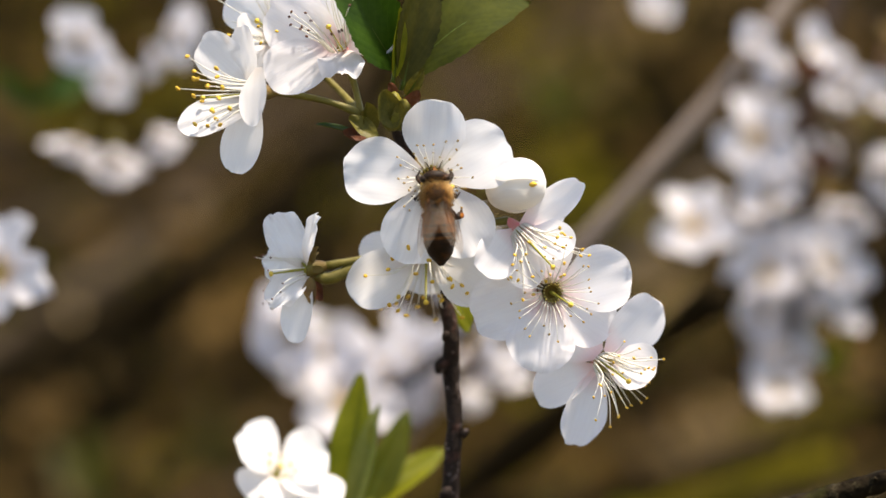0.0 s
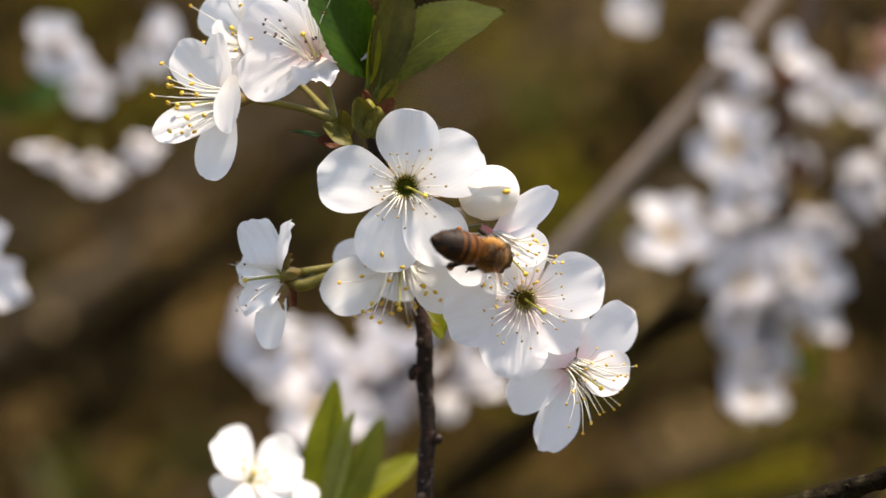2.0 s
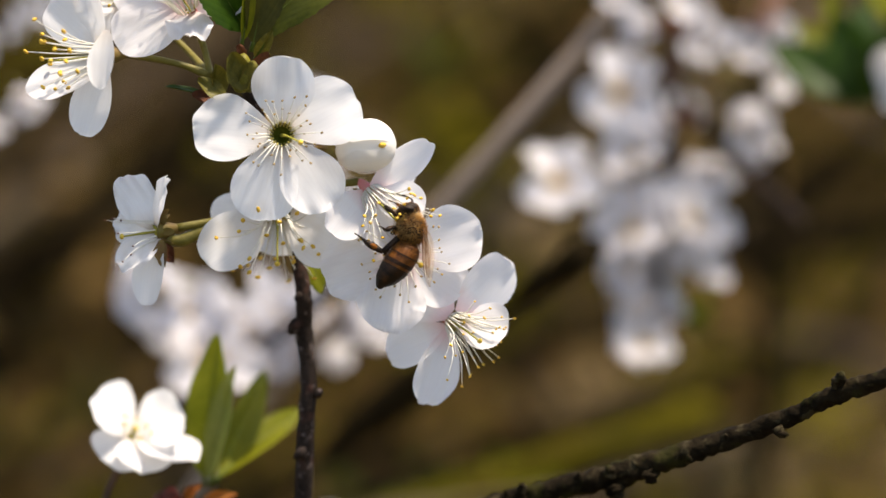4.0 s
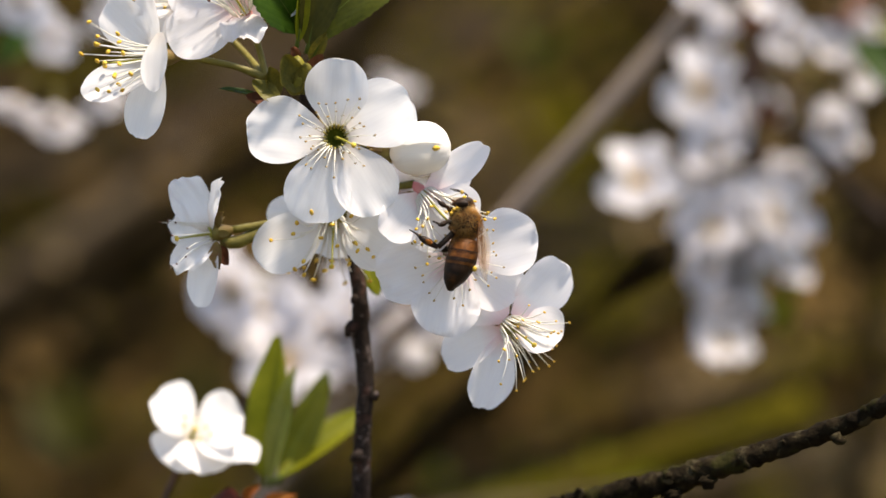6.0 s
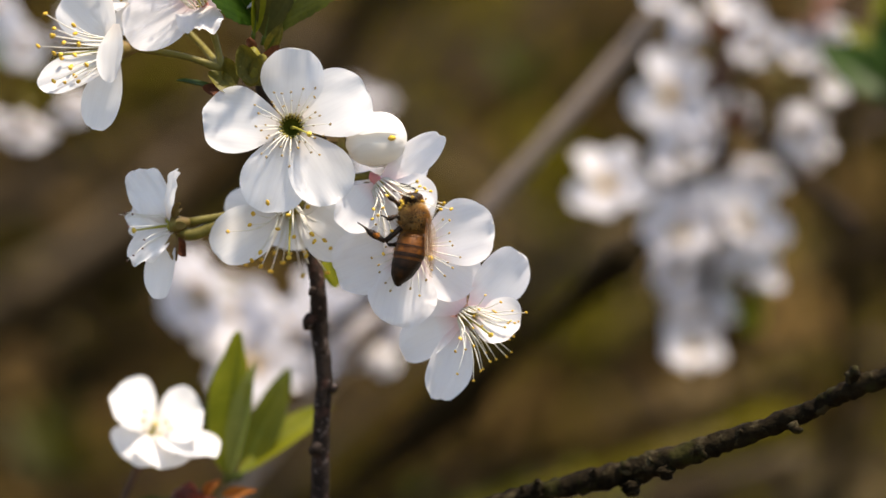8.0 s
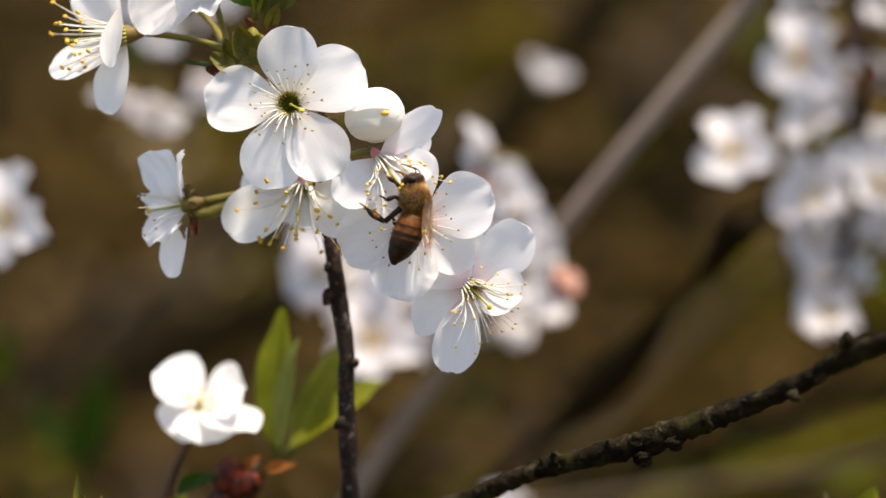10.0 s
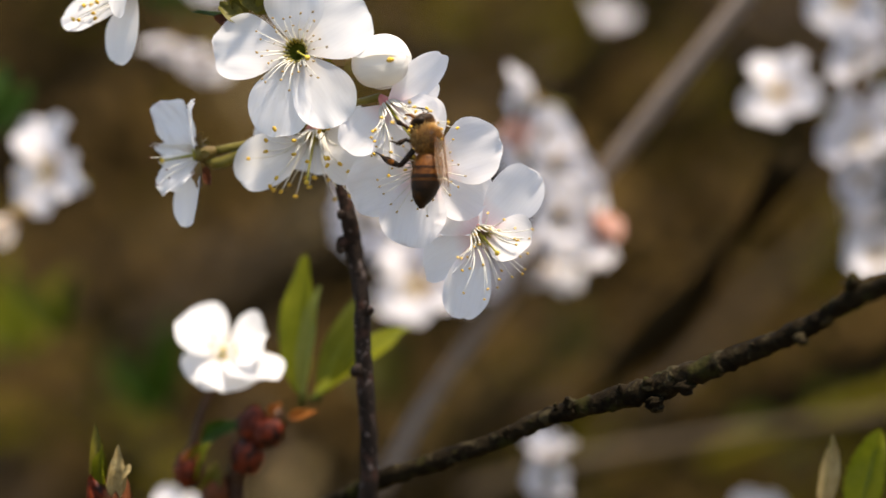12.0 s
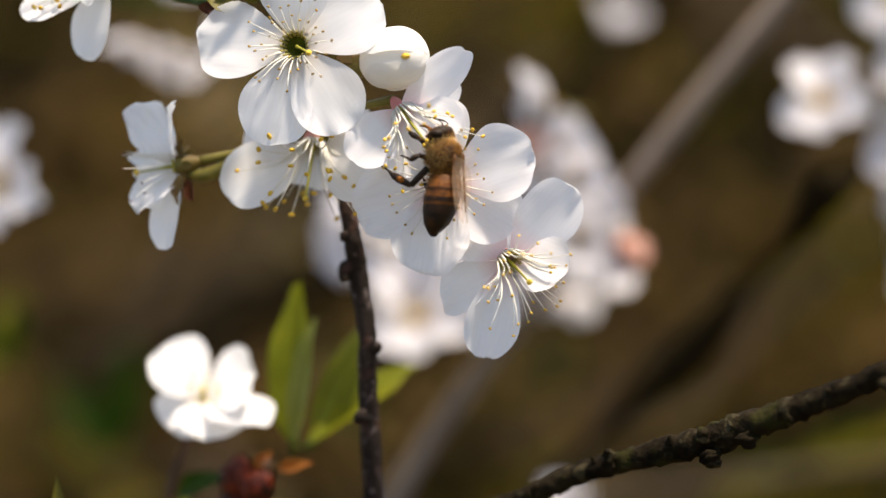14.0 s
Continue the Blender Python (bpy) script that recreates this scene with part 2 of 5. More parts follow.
def patches(m, *rows):
    """Blotches of further colours over a surface: size of the noise, where it sets in, where it is full, colour."""
    n, l = m.node_tree.nodes, m.node_tree.links
    shader, coord = n["Principled BSDF"], n["Texture Coordinate"]
    for size, low, high, colour in rows:
        blotch = n.new("ShaderNodeTexNoise")
        blotch.inputs["Scale"].default_value, blotch.inputs["Detail"].default_value = size, 4
        shift = n.new("ShaderNodeMapping")
        shift.inputs["Location"].default_value = (low * 31, high * 17, size % 7)
        l.new(coord.outputs["Object"], shift.inputs["Vector"])
        l.new(shift.outputs[0], blotch.inputs["Vector"])
        ramp = n.new("ShaderNodeValToRGB")
        ramp.color_ramp.elements[0].position, ramp.color_ramp.elements[1].position = low, high
        l.new(blotch.outputs["Fac"], ramp.inputs["Fac"])
        tint = n.new("ShaderNodeMix")
        tint.data_type = "RGBA"
        l.new(ramp.outputs["Color"], tint.inputs[0])
        l.new(shader.inputs["Base Color"].links[0].from_socket, tint.inputs[6])
        tint.inputs[7].default_value = (*colour, 1)
        l.new(tint.outputs[2], shader.inputs["Base Color"])
    return m


patches(BARK_MOSSY, (260, 0.52, 0.61, (0.020, 0.0185, 0.005)), (420, 0.57, 0.63, (0.036, 0.029, 0.015)))
patches(BARK, (350, 0.55, 0.65, (0.060, 0.030, 0.022)), (900, 0.62, 0.68, (0.13, 0.10, 0.09)))
patches(SCALE_RED, (600, 0.50, 0.60, (0.018, 0.004, 0.002)))
patches(AMBER, (700, 0.53, 0.68, (0.050, 0.015, 0.002)))
patches(CHITIN, (650, 0.54, 0.66, (0.050, 0.019, 0.005)))
# dark earth with litter, moss and young grass
EARTH = patches(surface("earth", (0.0193, 0.0111, 0.0047), (0.0722, 0.0471, 0.0175), 2.2, 0.95, 0.6, 30, fine=9, shine=0),
                (1.3, 0.46, 0.74, (0.0722, 0.0634, 0.0163)), (5.1, 0.48, 0.70, (0.1210, 0.0831, 0.0373)), (2.6, 0.47, 0.70, (0.0143, 0.0103, 0.0047)), (23.0, 0.52, 0.66, (0.1025, 0.0728, 0.0397)), (37.0, 0.54, 0.66, (0.0193, 0.0146, 0.0070)))
DRY_GRASS = surface("dry_grass", (0.058, 0.036, 0.0094), (0.158, 0.100, 0.0302), 6, 0.9, shine=0)
GREEN_GRASS = surface("green_grass", (0.043, 0.047, 0.0036), (0.101, 0.100, 0.0082), 6, 0.8, shine=0)


# ---- mesh helpers: all in millimetres, turned into metres at the end ----
def part(name, shape, material, parent, label="", uvs=None, kind=""):
    """Links (points, faces) as ONE smooth mesh object under a thing or a part."""
    points, faces = shape
    me = bpy.data.meshes.new(name)
    me.from_pydata([tuple(Vector(p) * MM) for p in points], [], faces)
    me.polygons.foreach_set("use_smooth", [True] * len(me.polygons))
    if uvs:
        layer = me.uv_layers.new(name="UVMap")
        for loop in me.loops:
            layer.data[loop.index].uv = uvs[loop.vertex_index]
    me.materials.append(material)
    me.update()
    ob = new(name, me)
    ob.parent = parent
    if label or kind:
        tagged(ob, label, kind=kind)
    return ob


def join(*shapes):
    points, faces = [], []
    for p, f in shapes:
        k = len(points)
        points += p
        faces += [tuple(i + k for i in face) for face in f]
    return points, faces


def glide(points, n):
    """A smooth curve of n steps a leg through the points (Catmull-Rom); works on vectors of any length."""
    pts = [2 * points[0] - points[1], *points, 2 * points[-1] - points[-2]]
    out = []
    for i in range(1, len(pts) - 2):
        a, b, c, d = pts[i - 1:i + 3]
        for k in range(n):
            t = k / n
            out.append(0.5 * (2 * b + (c - a) * t + (2 * a - 5 * b + 4 * c - d) * t * t + (3 * b - a - 3 * c + d) * t ** 3))
    return out + [pts[-2]]


def tube(points, radii, sides=8, steps=6, rough=0.0, grain=0.5, lid=True):
    """A tapered, bent tube through points, with knobbly radius."""
    line = glide([Vector((*p, r)) for p, r in zip(points, radii)], steps) if len(points) > 1 else []
    verts, faces = [], []
    normal = None
    for i, q in enumerate(line):
        p, r = q.xyz, max(q.w, 0.01)
        along = (line[min(i + 1, len(line) - 1)].xyz - line[max(i - 1, 0)].xyz).normalized()
        if normal is None:
            normal = along.orthogonal().normalized()
        normal = (normal - along * normal.dot(along)).normalized()
        other = along.cross(normal)
        for k in range(sides):
            a = 2 * math.pi * k / sides
            way = normal * math.cos(a) + other * math.sin(a)
            swell = 1 + rough * (noise.noise((p + way * r) * grain) + 0.6 * noise.noise((p + way * r) * grain * 2.7))
            verts.append(p + way * r * swell)
    for i in range(len(line) - 1):
        for k in range(sides):
            a, b = i * sides + k, i * sides + (k + 1) % sides
            faces.append((a, b, b + sides, a + sides))
    if lid:
        faces.append(tuple(reversed(range(sides))))
    faces.append(tuple(range(len(verts) - sides, len(verts))))
    return verts, faces


def ball(centre, size, along=Vector((0, 0, 1)), rings=6, sides=8, rough=0.0, grain=1.0, end=0.0):
    """An egg: size is (half width, half depth, half length along its axis); end pinches one tip."""
    q = Vector(along).to_track_quat("Z", "Y").to_matrix()
    verts, faces = [], []
    for i in range(rings + 1):
        a = math.pi * i / rings
        s = math.sin(a) * (1 - end * (0.5 + 0.5 * math.cos(a)))
        for k in range(sides):
            b = 2 * math.pi * k / sides
            p = Vector((s * math.cos(b) * size[0], s * math.sin(b) * size[1], math.cos(a) * size[2]))
            p *= 1 + rough * noise.noise(p * grain + Vector(centre))
            verts.append(Vector(centre) + q @ p)
    for i in range(rings):
        for k in range(sides):
            a, b = i * sides + k, i * sides + (k + 1) % sides
            faces.append((a, a + sides, b + sides, b))
    return verts, faces


def blade(base, tip, width, face, outline, cup=0.0, bend=0.0, ripple=0.0, fold=0.0, seed=0.0, nx=11, ny=15, twist=0.0):
    """A thin sheet from base to tip, its upper side towards face. outline(s, w): half width and length shift.
    cup lifts the rims, bend lifts the tip, fold creases the middle, ripple waves the rim."""
    base, tip = Vector(base), Vector(tip)
    along = tip - base
    length = along.length
    along.normalize()
    up = Vector(face)
    up = (up - along * up.dot(along)).normalized()
    side = along.cross(up)
    verts, faces, uvs = [], [], []
    for j in range(ny):
        s = math.sin(0.5 * math.pi * j / (ny - 1)) if j else 0.0
        turn = twist * s
        across = side * math.cos(turn) + up * math.sin(turn)
        rise = up * math.cos(turn) - side * math.sin(turn)
        for i in range(nx):
            w = 2 * i / (nx - 1) - 1
            half, shift = outline(s, w)
            x = w * half * width
            h = cup * width * (2 * w * half) ** 2 * (0.3 + 0.7 * s) + bend * length * (s * s - s) * 4 * 0.25 + fold * abs(w) * half * width
            h += ripple * width * noise.noise(Vector((w * half * 4.5 + seed, s * 2.6, seed * 1.3))) * (0.1 + 1.1 * s * abs(w) + 0.5 * s * s)
            h += ripple * 0.10 * width * noise.noise(Vector((w * half * 14 + seed, s * 7, seed))) * s * s
            verts.append(base + along * length * (s + shift) + across * x + rise * h)
            uvs.append((w * half * 2, s))
    for j in range(ny - 1):
        for i in range(nx - 1):
            a = j * nx + i
            faces.append((a, a + 1, a + nx + 1, a + nx))
    return verts, faces, uvs


def petal_outline(notch, widest, seed, tip=2.3):
    """Half width and length shift of a petal: narrow claw, broad limb, rounded tip with a shallow notch."""
    def outline(s, w):
        if s < widest:
            k = s / widest
            half = 0.12 + 0.38 * (k * k * (3 - 2 * k)) ** 0.54
        else:
            k = (s - widest) / (1 - widest)
            half = 0.5 * max(0.0004, 1 - k ** tip) ** 0.5
        x = 2 * w * half
        edge = s ** 5
        shift = edge * (-notch * math.exp(-(x / 0.26) ** 2) + 0.05 * noise.noise(Vector((x * 1.7 + seed, seed, 0))) + 0.014 * noise.noise(Vector((x * 6 + seed, seed, 2))))
        return half * (1 + 0.07 * noise.noise(Vector((s * 2.6, seed, 1.5 if w > 0 else -1.5))) * min(1.0, abs(w) * 2)), shift
    return outline


def leaf_outline(teeth, seed):
    def outline(s, w):
        half = 0.5 * max(0.0, math.sin(math.pi * min(1.0, s) ** 0.85)) ** 0.75
        if s > 0.97:
            half *= (1 - s) / 0.03 * 0.6
        saw = (s * teeth) % 1.0
        return half * (1 + 0.10 * (saw - 0.5) * abs(w) ** 4), 0.0
    return outline


def petal(parent, base, tip, width, face, material=None, cup=0.10, bend=0.10, ripple=0.055, notch=0.012, widest=0.58, seed=0.0, fold=0.0, twist=0.0, fine=True, round_tip=2.3):
    shape = blade(base, tip, width, face, petal_outline(notch, widest, seed, round_tip), cup, -bend, ripple, fold, seed, 13 if fine else 7, 17 if fine else 8, twist)
    return part("petal", shape[:2], material or PETAL, parent, uvs=shape[2])


def leaf(parent, base, tip, width, face, material, fold=0.25, bend=0.1, ripple=0.12, teeth=16, seed=0.0, label="", twist=0.0):
    shape = blade(base, tip, width, face, leaf_outline(teeth, seed), 0.0, -bend, ripple, fold, seed, 13, 65 if teeth else 25, twist)
    ob = part("leaf", shape[:2], material, parent, label, uvs=shape[2])
    base, tip = Vector(base), Vector(tip)
    along = (tip - base).normalized()
    up = Vector(face)
    up = (up - along * up.dot(along)).normalized()
    rib = [base + along * (tip - base).length * s + up * (bend * (tip - base).length * -(s * s - s) - 0.15) for s in (-0.06, 0.2, 0.5, 0.8, 0.96)]
    part("midrib", tube(rib, (0.34, 0.24, 0.18, 0.12, 0.06), 6, 4), MIDRIB, ob)
    return ob


def ring(axis):
    """Two directions at right angles to an axis."""
    a = Vector(axis).normalized()
    x = a.orthogonal().normalized()
    return a, x, a.cross(x)


def stamens(parent, axis, count, spread, length, seed, heart=Vector((0, 0, 0)), dot=1.0, tight=0.25, sides=5, anther=None):
    rng = random.Random(seed)
    a, x, y = ring(axis)
    for k in range(count):
        turn = 2 * math.pi * (k + rng.uniform(-0.35, 0.35)) / count
        lean = radians(spread) * (tight + (1 - tight) * rng.random() ** 0.7)
        out = x * math.cos(turn) + y * math.sin(turn)
        reach = length * rng.uniform(0.55, 1.08)
        root = heart + out * 1.55 + a * 0.4
        mid = root + (a * math.cos(lean * 0.6) + out * math.sin(lean * 0.6)) * reach * 0.5
        tip = mid + (a * math.cos(lean * 1.15) + out * math.sin(lean * 1.15)) * reach * 0.5
        stamen = part("stamen", tube([root, mid, tip], [r * min(1.0, 0.35 + 0.65 * dot) for r in (0.15, 0.10, 0.05)], sides, 3), FILAMENT, parent)
        way = Vector((rng.uniform(-1, 1), rng.uniform(-1, 1), rng.uniform(-1, 1)))
        part("anther", ball(tip, (0.26 * dot, 0.21 * dot, 0.33 * dot), way, 5, 6, 0.15, 3), anther or ANTHER, stamen)


def calyx(parent, axis, stalk_to=None, pink=False, size=1.0, sepals=5, reach=3.4, seed=1):
    """The green cup behind a blossom, its reflexed sepals and its stalk."""
    a, x, y = ring(axis)
    cup = tube([a * 0.2 * size, a * -0.6 * size, a * -2.6 * size, a * -4.6 * size, a * -5.6 * size], (2.1 * size, 2.2 * size, 1.9 * size, 1.25 * size, 0.7 * size), 12, 3, 0.05, lid=False)
    part("calyx", cup, CALYX_PINK if pink else CALYX, parent, "pinkish cup" if pink else "russet green cup")
    rng = random.Random(seed)
    for k in range(sepals):
        t = 2 * math.pi * (k + 0.5) / 5 + rng.uniform(-0.1, 0.1)
        out = x * math.cos(t) + y * math.sin(t)
        base = out * 1.7 * size - a * 0.5
        tip = base + (out * 0.6 - a * 0.8) * reach * size
        shape = blade(base, tip, 1.9 * size, out + a, petal_outline(0, 0.4, seed + k), 0.10, 0.1, 0.05, 0, k, 5, 7)
        part("sepal", shape[:2], CALYX, parent, uvs=shape[2])
    if stalk_to is not None:
        foot = -a * 5.0 * size
        end = Vector(stalk_to)
        mid = foot.lerp(end, 0.5) - a * 0.12 * (end - foot).length
        part("stalk", tube([foot, mid, end], (0.6, 0.46, 0.66), 8, 8, 0.04), STALK, parent, "slender green stalk")


def pistil(parent, axis, length=8.0, drift=Vector((0, 0, 0))):
    a = Vector(axis).normalized()
    tip = a * length + drift
    style = part("pistil", tube([a * -0.6, a * length * 0.5 + drift * 0.3, tip], (0.28, 0.16, 0.13), 7, 4), STYLE, parent, "pale green style")
    part("stigma", ball(tip, (0.42, 0.42, 0.34), a, 5, 8, 0.1, 2), STIGMA, style)


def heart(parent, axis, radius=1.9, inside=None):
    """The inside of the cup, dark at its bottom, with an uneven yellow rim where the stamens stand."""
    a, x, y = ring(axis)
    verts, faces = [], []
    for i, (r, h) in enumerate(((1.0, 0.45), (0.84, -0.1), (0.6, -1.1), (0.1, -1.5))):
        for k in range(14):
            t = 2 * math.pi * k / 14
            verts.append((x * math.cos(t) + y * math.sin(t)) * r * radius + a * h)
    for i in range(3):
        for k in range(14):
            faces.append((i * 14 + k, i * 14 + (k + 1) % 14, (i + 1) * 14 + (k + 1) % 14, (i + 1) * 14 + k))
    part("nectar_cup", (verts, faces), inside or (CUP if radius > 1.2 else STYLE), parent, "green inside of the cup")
    if radius > 1.2:
        bumps = []
        for k in range(17):
            t = 2 * math.pi * k / 17
            out = x * math.cos(t) + y * math.sin(t)
            bumps.append(tube([out * radius * 0.80 - a * 0.3, out * radius * 0.93 + a * 0.5, out * radius * (1.05 + 0.25 * noise.noise(out * 2)) + a * (1.2 + 0.4 * noise.noise(out * 5))], (0.17, 0.16, 0.10), 5, 3))
        part("nectar_rim", join(*bumps), STIGMA_PALE, parent, "yellow feet of the stamens", kind="stuff")


SPRAY = "blossoms of the spray"


def blossom(centre, axis, petals, label, stalk=None, count=22, spread=58, length=8.5, seed=1, pink=False, material=None, style=8.0, drift=(0, 0, 0), tight=0.25, sepals=5, group=SPRAY, dot=1.0, cup=1.0, bowl=1.75, anther=None, inside=None):
    """A cherry blossom at a point of the plan that looks along axis. petals: tip, width, side that it turns to us, options."""
    ob = planted("cherry_blossom", centre, label, "blossom", group)
    c = vec(centre)
    a = vec(axis).normalized()
    for k, (tip, width, face, *more) in enumerate(petals):
        options = more[0] if more else {}
        way = vec(tip) - c
        flat = way - a * way.dot(a)
        root = options.pop("root", None)
        base = vec(root) - c if root else flat.normalized() * (1.35 if bowl > 1.2 else 0.5) + a * 0.1
        petal(ob, base, way, width, vec(face), material, seed=seed * 3.7 + k * 1.9, **options)
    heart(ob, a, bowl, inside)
    calyx(ob, a, vec(stalk) - c if stalk else None, pink, cup, sepals=sepals, seed=seed)
    stamens(ob, a, count, spread, length, seed, tight=tight, dot=dot, anther=anther)
    pistil(ob, a, style, Vector((drift[0], drift[2], drift[1])))
    return ob


# ---- ground ----
def ground():
    n, verts, faces = 60, [], []
    for j in range(n):
        for i in range(n):
            x, y = (i / (n - 1) * 2 - 1), (j / (n - 1) * 2 - 1)
            x, y = 150 * x * abs(x) ** 1.6, 150 * y * abs(y) ** 1.6 + 6
            z = 0.10 * noise.noise(Vector((x * 0.35, y * 0.35, 0))) + 0.04 * noise.noise(Vector((x, y, 3)))
            verts.append(Vector((x, y, z - 0.05)) / MM)
    for j in range(n - 1):
        for i in range(n - 1):
            a = j * n + i
            faces.append((a, a + 1, a + n + 1, a + n))
    ob = part("ground", (verts, faces), EARTH, None)
    tagged(ob, "bare brown earth with litter and grass patches", "ground", kind="structure")


ground()


def tussocks(name, material, count, seed, label):
    """Blades of grass in loose clumps on the ground, out of focus."""
    rng = random.Random(seed)
    verts, faces = [], []
    for k in range(count):
        r = rng.uniform(3.2, 15)
        x0, y0 = rng.uniform(-0.22, 0.22) * r, r
        for b in range(26):
            x, y = x0 + rng.gauss(0, 0.10), y0 + rng.gauss(0, 0.10)
            h, a = rng.uniform(0.06, 0.22), rng.uniform(0, 6.28)
            dx, dy = math.cos(a), math.sin(a)
            z = -0.12
            i = len(verts)
            w = rng.uniform(0.003, 0.007)
            lean = rng.uniform(0.1, 0.9) * h
            verts += [Vector(p) / MM for p in ((x - dy * w, y + dx * w, z), (x + dy * w, y - dx * w, z), (x + dx * lean * 0.4 + dy * w, y + dy * lean * 0.4 - dx * w, z + 0.1 + h * 0.6),
                                              (x + dx * lean * 0.4 - dy * w, y + dy * lean * 0.4 + dx * w, z + 0.1 + h * 0.6), (x + dx * lean, y + dy * lean, z + 0.1 + h))]
            faces += [(i, i + 1, i + 2, i + 3), (i + 3, i + 2, i + 4)]
    ob = part(name, (verts, faces), material, None)
    tagged(ob, label, "grass", kind="stuff")


tussocks("dry_grass", DRY_GRASS, 420, 3, "dry straw-coloured grass on the earth")
tussocks("green_grass", GREEN_GRASS, 260, 4, "young olive green grass in tufts")


# ---- limbs behind ----
def limb(points, radii, material, label, name="branch", rough=0.12, grain=0.06, sides=12, steps=10, knots=0, seed=0):
    """A branch through points of the plan, with bark, knots and spur buds."""
    first = points[0]
    ob = planted(name, first, label, "branch")
    c = vec(first)
    line = [vec(p) - c for p in points]
    part("stem", tube(line, radii, sides, steps, rough, grain), material, ob)
    rng = random.Random(seed)
    smooth = glide([Vector((*p, r)) for p, r in zip(line, radii)], 12)
    for k in range(knots):
        q = smooth[rng.randrange(3, len(smooth) - 3)]
        way = Vector((rng.uniform(-1, 1), rng.uniform(-1, 0.3), rng.uniform(-1, 1))).normalized()
        part("knot", ball(q.xyz + way * q.w * 0.75, (q.w * rng.uniform(0.3, 0.5), q.w * 0.4, q.w * rng.uniform(0.35, 0.7)), way, 6, 8, 0.5, 1.2), material, ob)
    return ob


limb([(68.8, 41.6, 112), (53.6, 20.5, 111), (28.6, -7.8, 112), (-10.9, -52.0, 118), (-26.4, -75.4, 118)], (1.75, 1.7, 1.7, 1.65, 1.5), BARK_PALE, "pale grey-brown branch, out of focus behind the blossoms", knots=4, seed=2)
limb([(-132.4, -53.9, 320), (-75.6, -25.9, 325), (-37.8, 2.4, 330), (-6.7, 38.3, 335), (4.7, 66.0, 340)], (5.6, 5.6, 5.4, 4.8, 4.2), BARK_FAR_SHADED, "thick dark branch rising, far behind", knots=5, seed=3)
limb([(-22.2, -101.6, 430), (16.4, -73.5, 420), (62.0, -46.1, 410), (109.6, -27.0, 400), (185.2, -5.4, 390)], (5, 5, 4.5, 4, 3.5), BARK_FAR_SHADED, "dark branch sloping behind, out of focus", knots=5, seed=4)
limb([(-39.9, -93.2, 230), (6.6, -74.1, 220), (49.8, -57.7, 215), (96.6, -43.2, 210)], (2.0, 1.9, 1.8, 1.6), BARK_FAR_SHADED, "dark thin branch below the mossy one", knots=4, seed=5)
limb([(106.1, -84.1, 260), (109.3, -40.6, 265), (108.7, 3.7, 270), (106.8, 51.2, 275)], (2.6, 2.4, 2.2, 1.8), BARK_FAR_SHADED, "dark upright twig behind the far blossoms", knots=3, seed=6)


def thicket(count, seed, depth=(650, 2400), barks=None, girth=(2.5, 8)):
    """Thin dark and pale stems of the orchard behind, criss-cross."""
    rng = random.Random(seed)
    for k in range(count):
        d = rng.uniform(*depth)
        wide, high = 0.16 * (d + 430), 0.09 * (d + 430)
        u, v = rng.uniform(-1.6, 1.6) * wide, rng.uniform(-1.2, 1.2) * high
        slope = rng.choice((1, 1, 1, -1)) * rng.uniform(0.35, 1.1)
        run = rng.uniform(0.5, 1.0) * wide
        points = [(u + run * s + rng.uniform(-12, 12), v + run * s * slope + rng.uniform(-12, 12), d + rng.uniform(-40, 40)) for s in (-1.2, -0.5, 0.1, 0.6, 1.2)]
        r0 = rng.uniform(*girth) * (d + 430) / 1500
        bark = barks[k % len(barks)] if barks else BARK_PALE if k % 16 == 9 else BARK_FAR_SHADED
        limb(points, [r0, r0 * 0.95, r0 * 0.9, r0 * 0.8, r0 * 0.7], bark, "blurred dark orchard branch" if bark == BARK_FAR_SHADED else "blurred orchard branch, pale in the sun" if bark == BARK_PALE else "blurred brown orchard twig", knots=1, seed=50 + k, sides=8, steps=4)


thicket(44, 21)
thicket(30, 23, (360, 900), (BARK_TAN, BARK_FAR_SHADED, BARK_MID), (1.4, 3.4))
limb([(-369.7, -97.5, 800), (-303.6, -60.2, 800), (-240.0, -24.0, 800), (-170.0, 10.0, 800)], (11, 11, 10, 8), BARK_TAN, "pale brown limb far behind, sloping", knots=2, seed=22)
limb([(-159.7, -62.7, 425), (-118.6, -33.9, 428), (-88.3, -14.6, 430), (-63.0, 6.5, 436)], (5, 5, 4.5, 3.6), BARK_TAN, "pale brown branch beside the dark one, far behind", knots=2, seed=17)
limb([(-34.7, -84.9, 210), (-8.8, -77.7, 205), (27.9, -71.7, 200), (57.3, -67.6, 196), (91.5, -58.0, 190)], (1.2, 1.3, 1.2, 1.1, 1.0), BARK_TAN, "thin brown branch below the mossy one, out of focus", knots=3, seed=18)
limb([(56.0, -15.6, 114), (51.5, -18.6, 113), (48.4, -21.6, 118), (38.5, -30.6, 138), (29.0, -38.6, 156), (22.0, -45.2, 164), (14.0, -51.6, 168), (4.0, -60.0, 172), (-12.0, -74.0, 180)], (1.5, 3.4, 2.6, 1.2, 2.6, 4.4, 3.9, 1.9, 1.3), BARK_FAR_SHADED, "dark knotty branch below the far blossoms, out of focus", knots=6, seed=19)


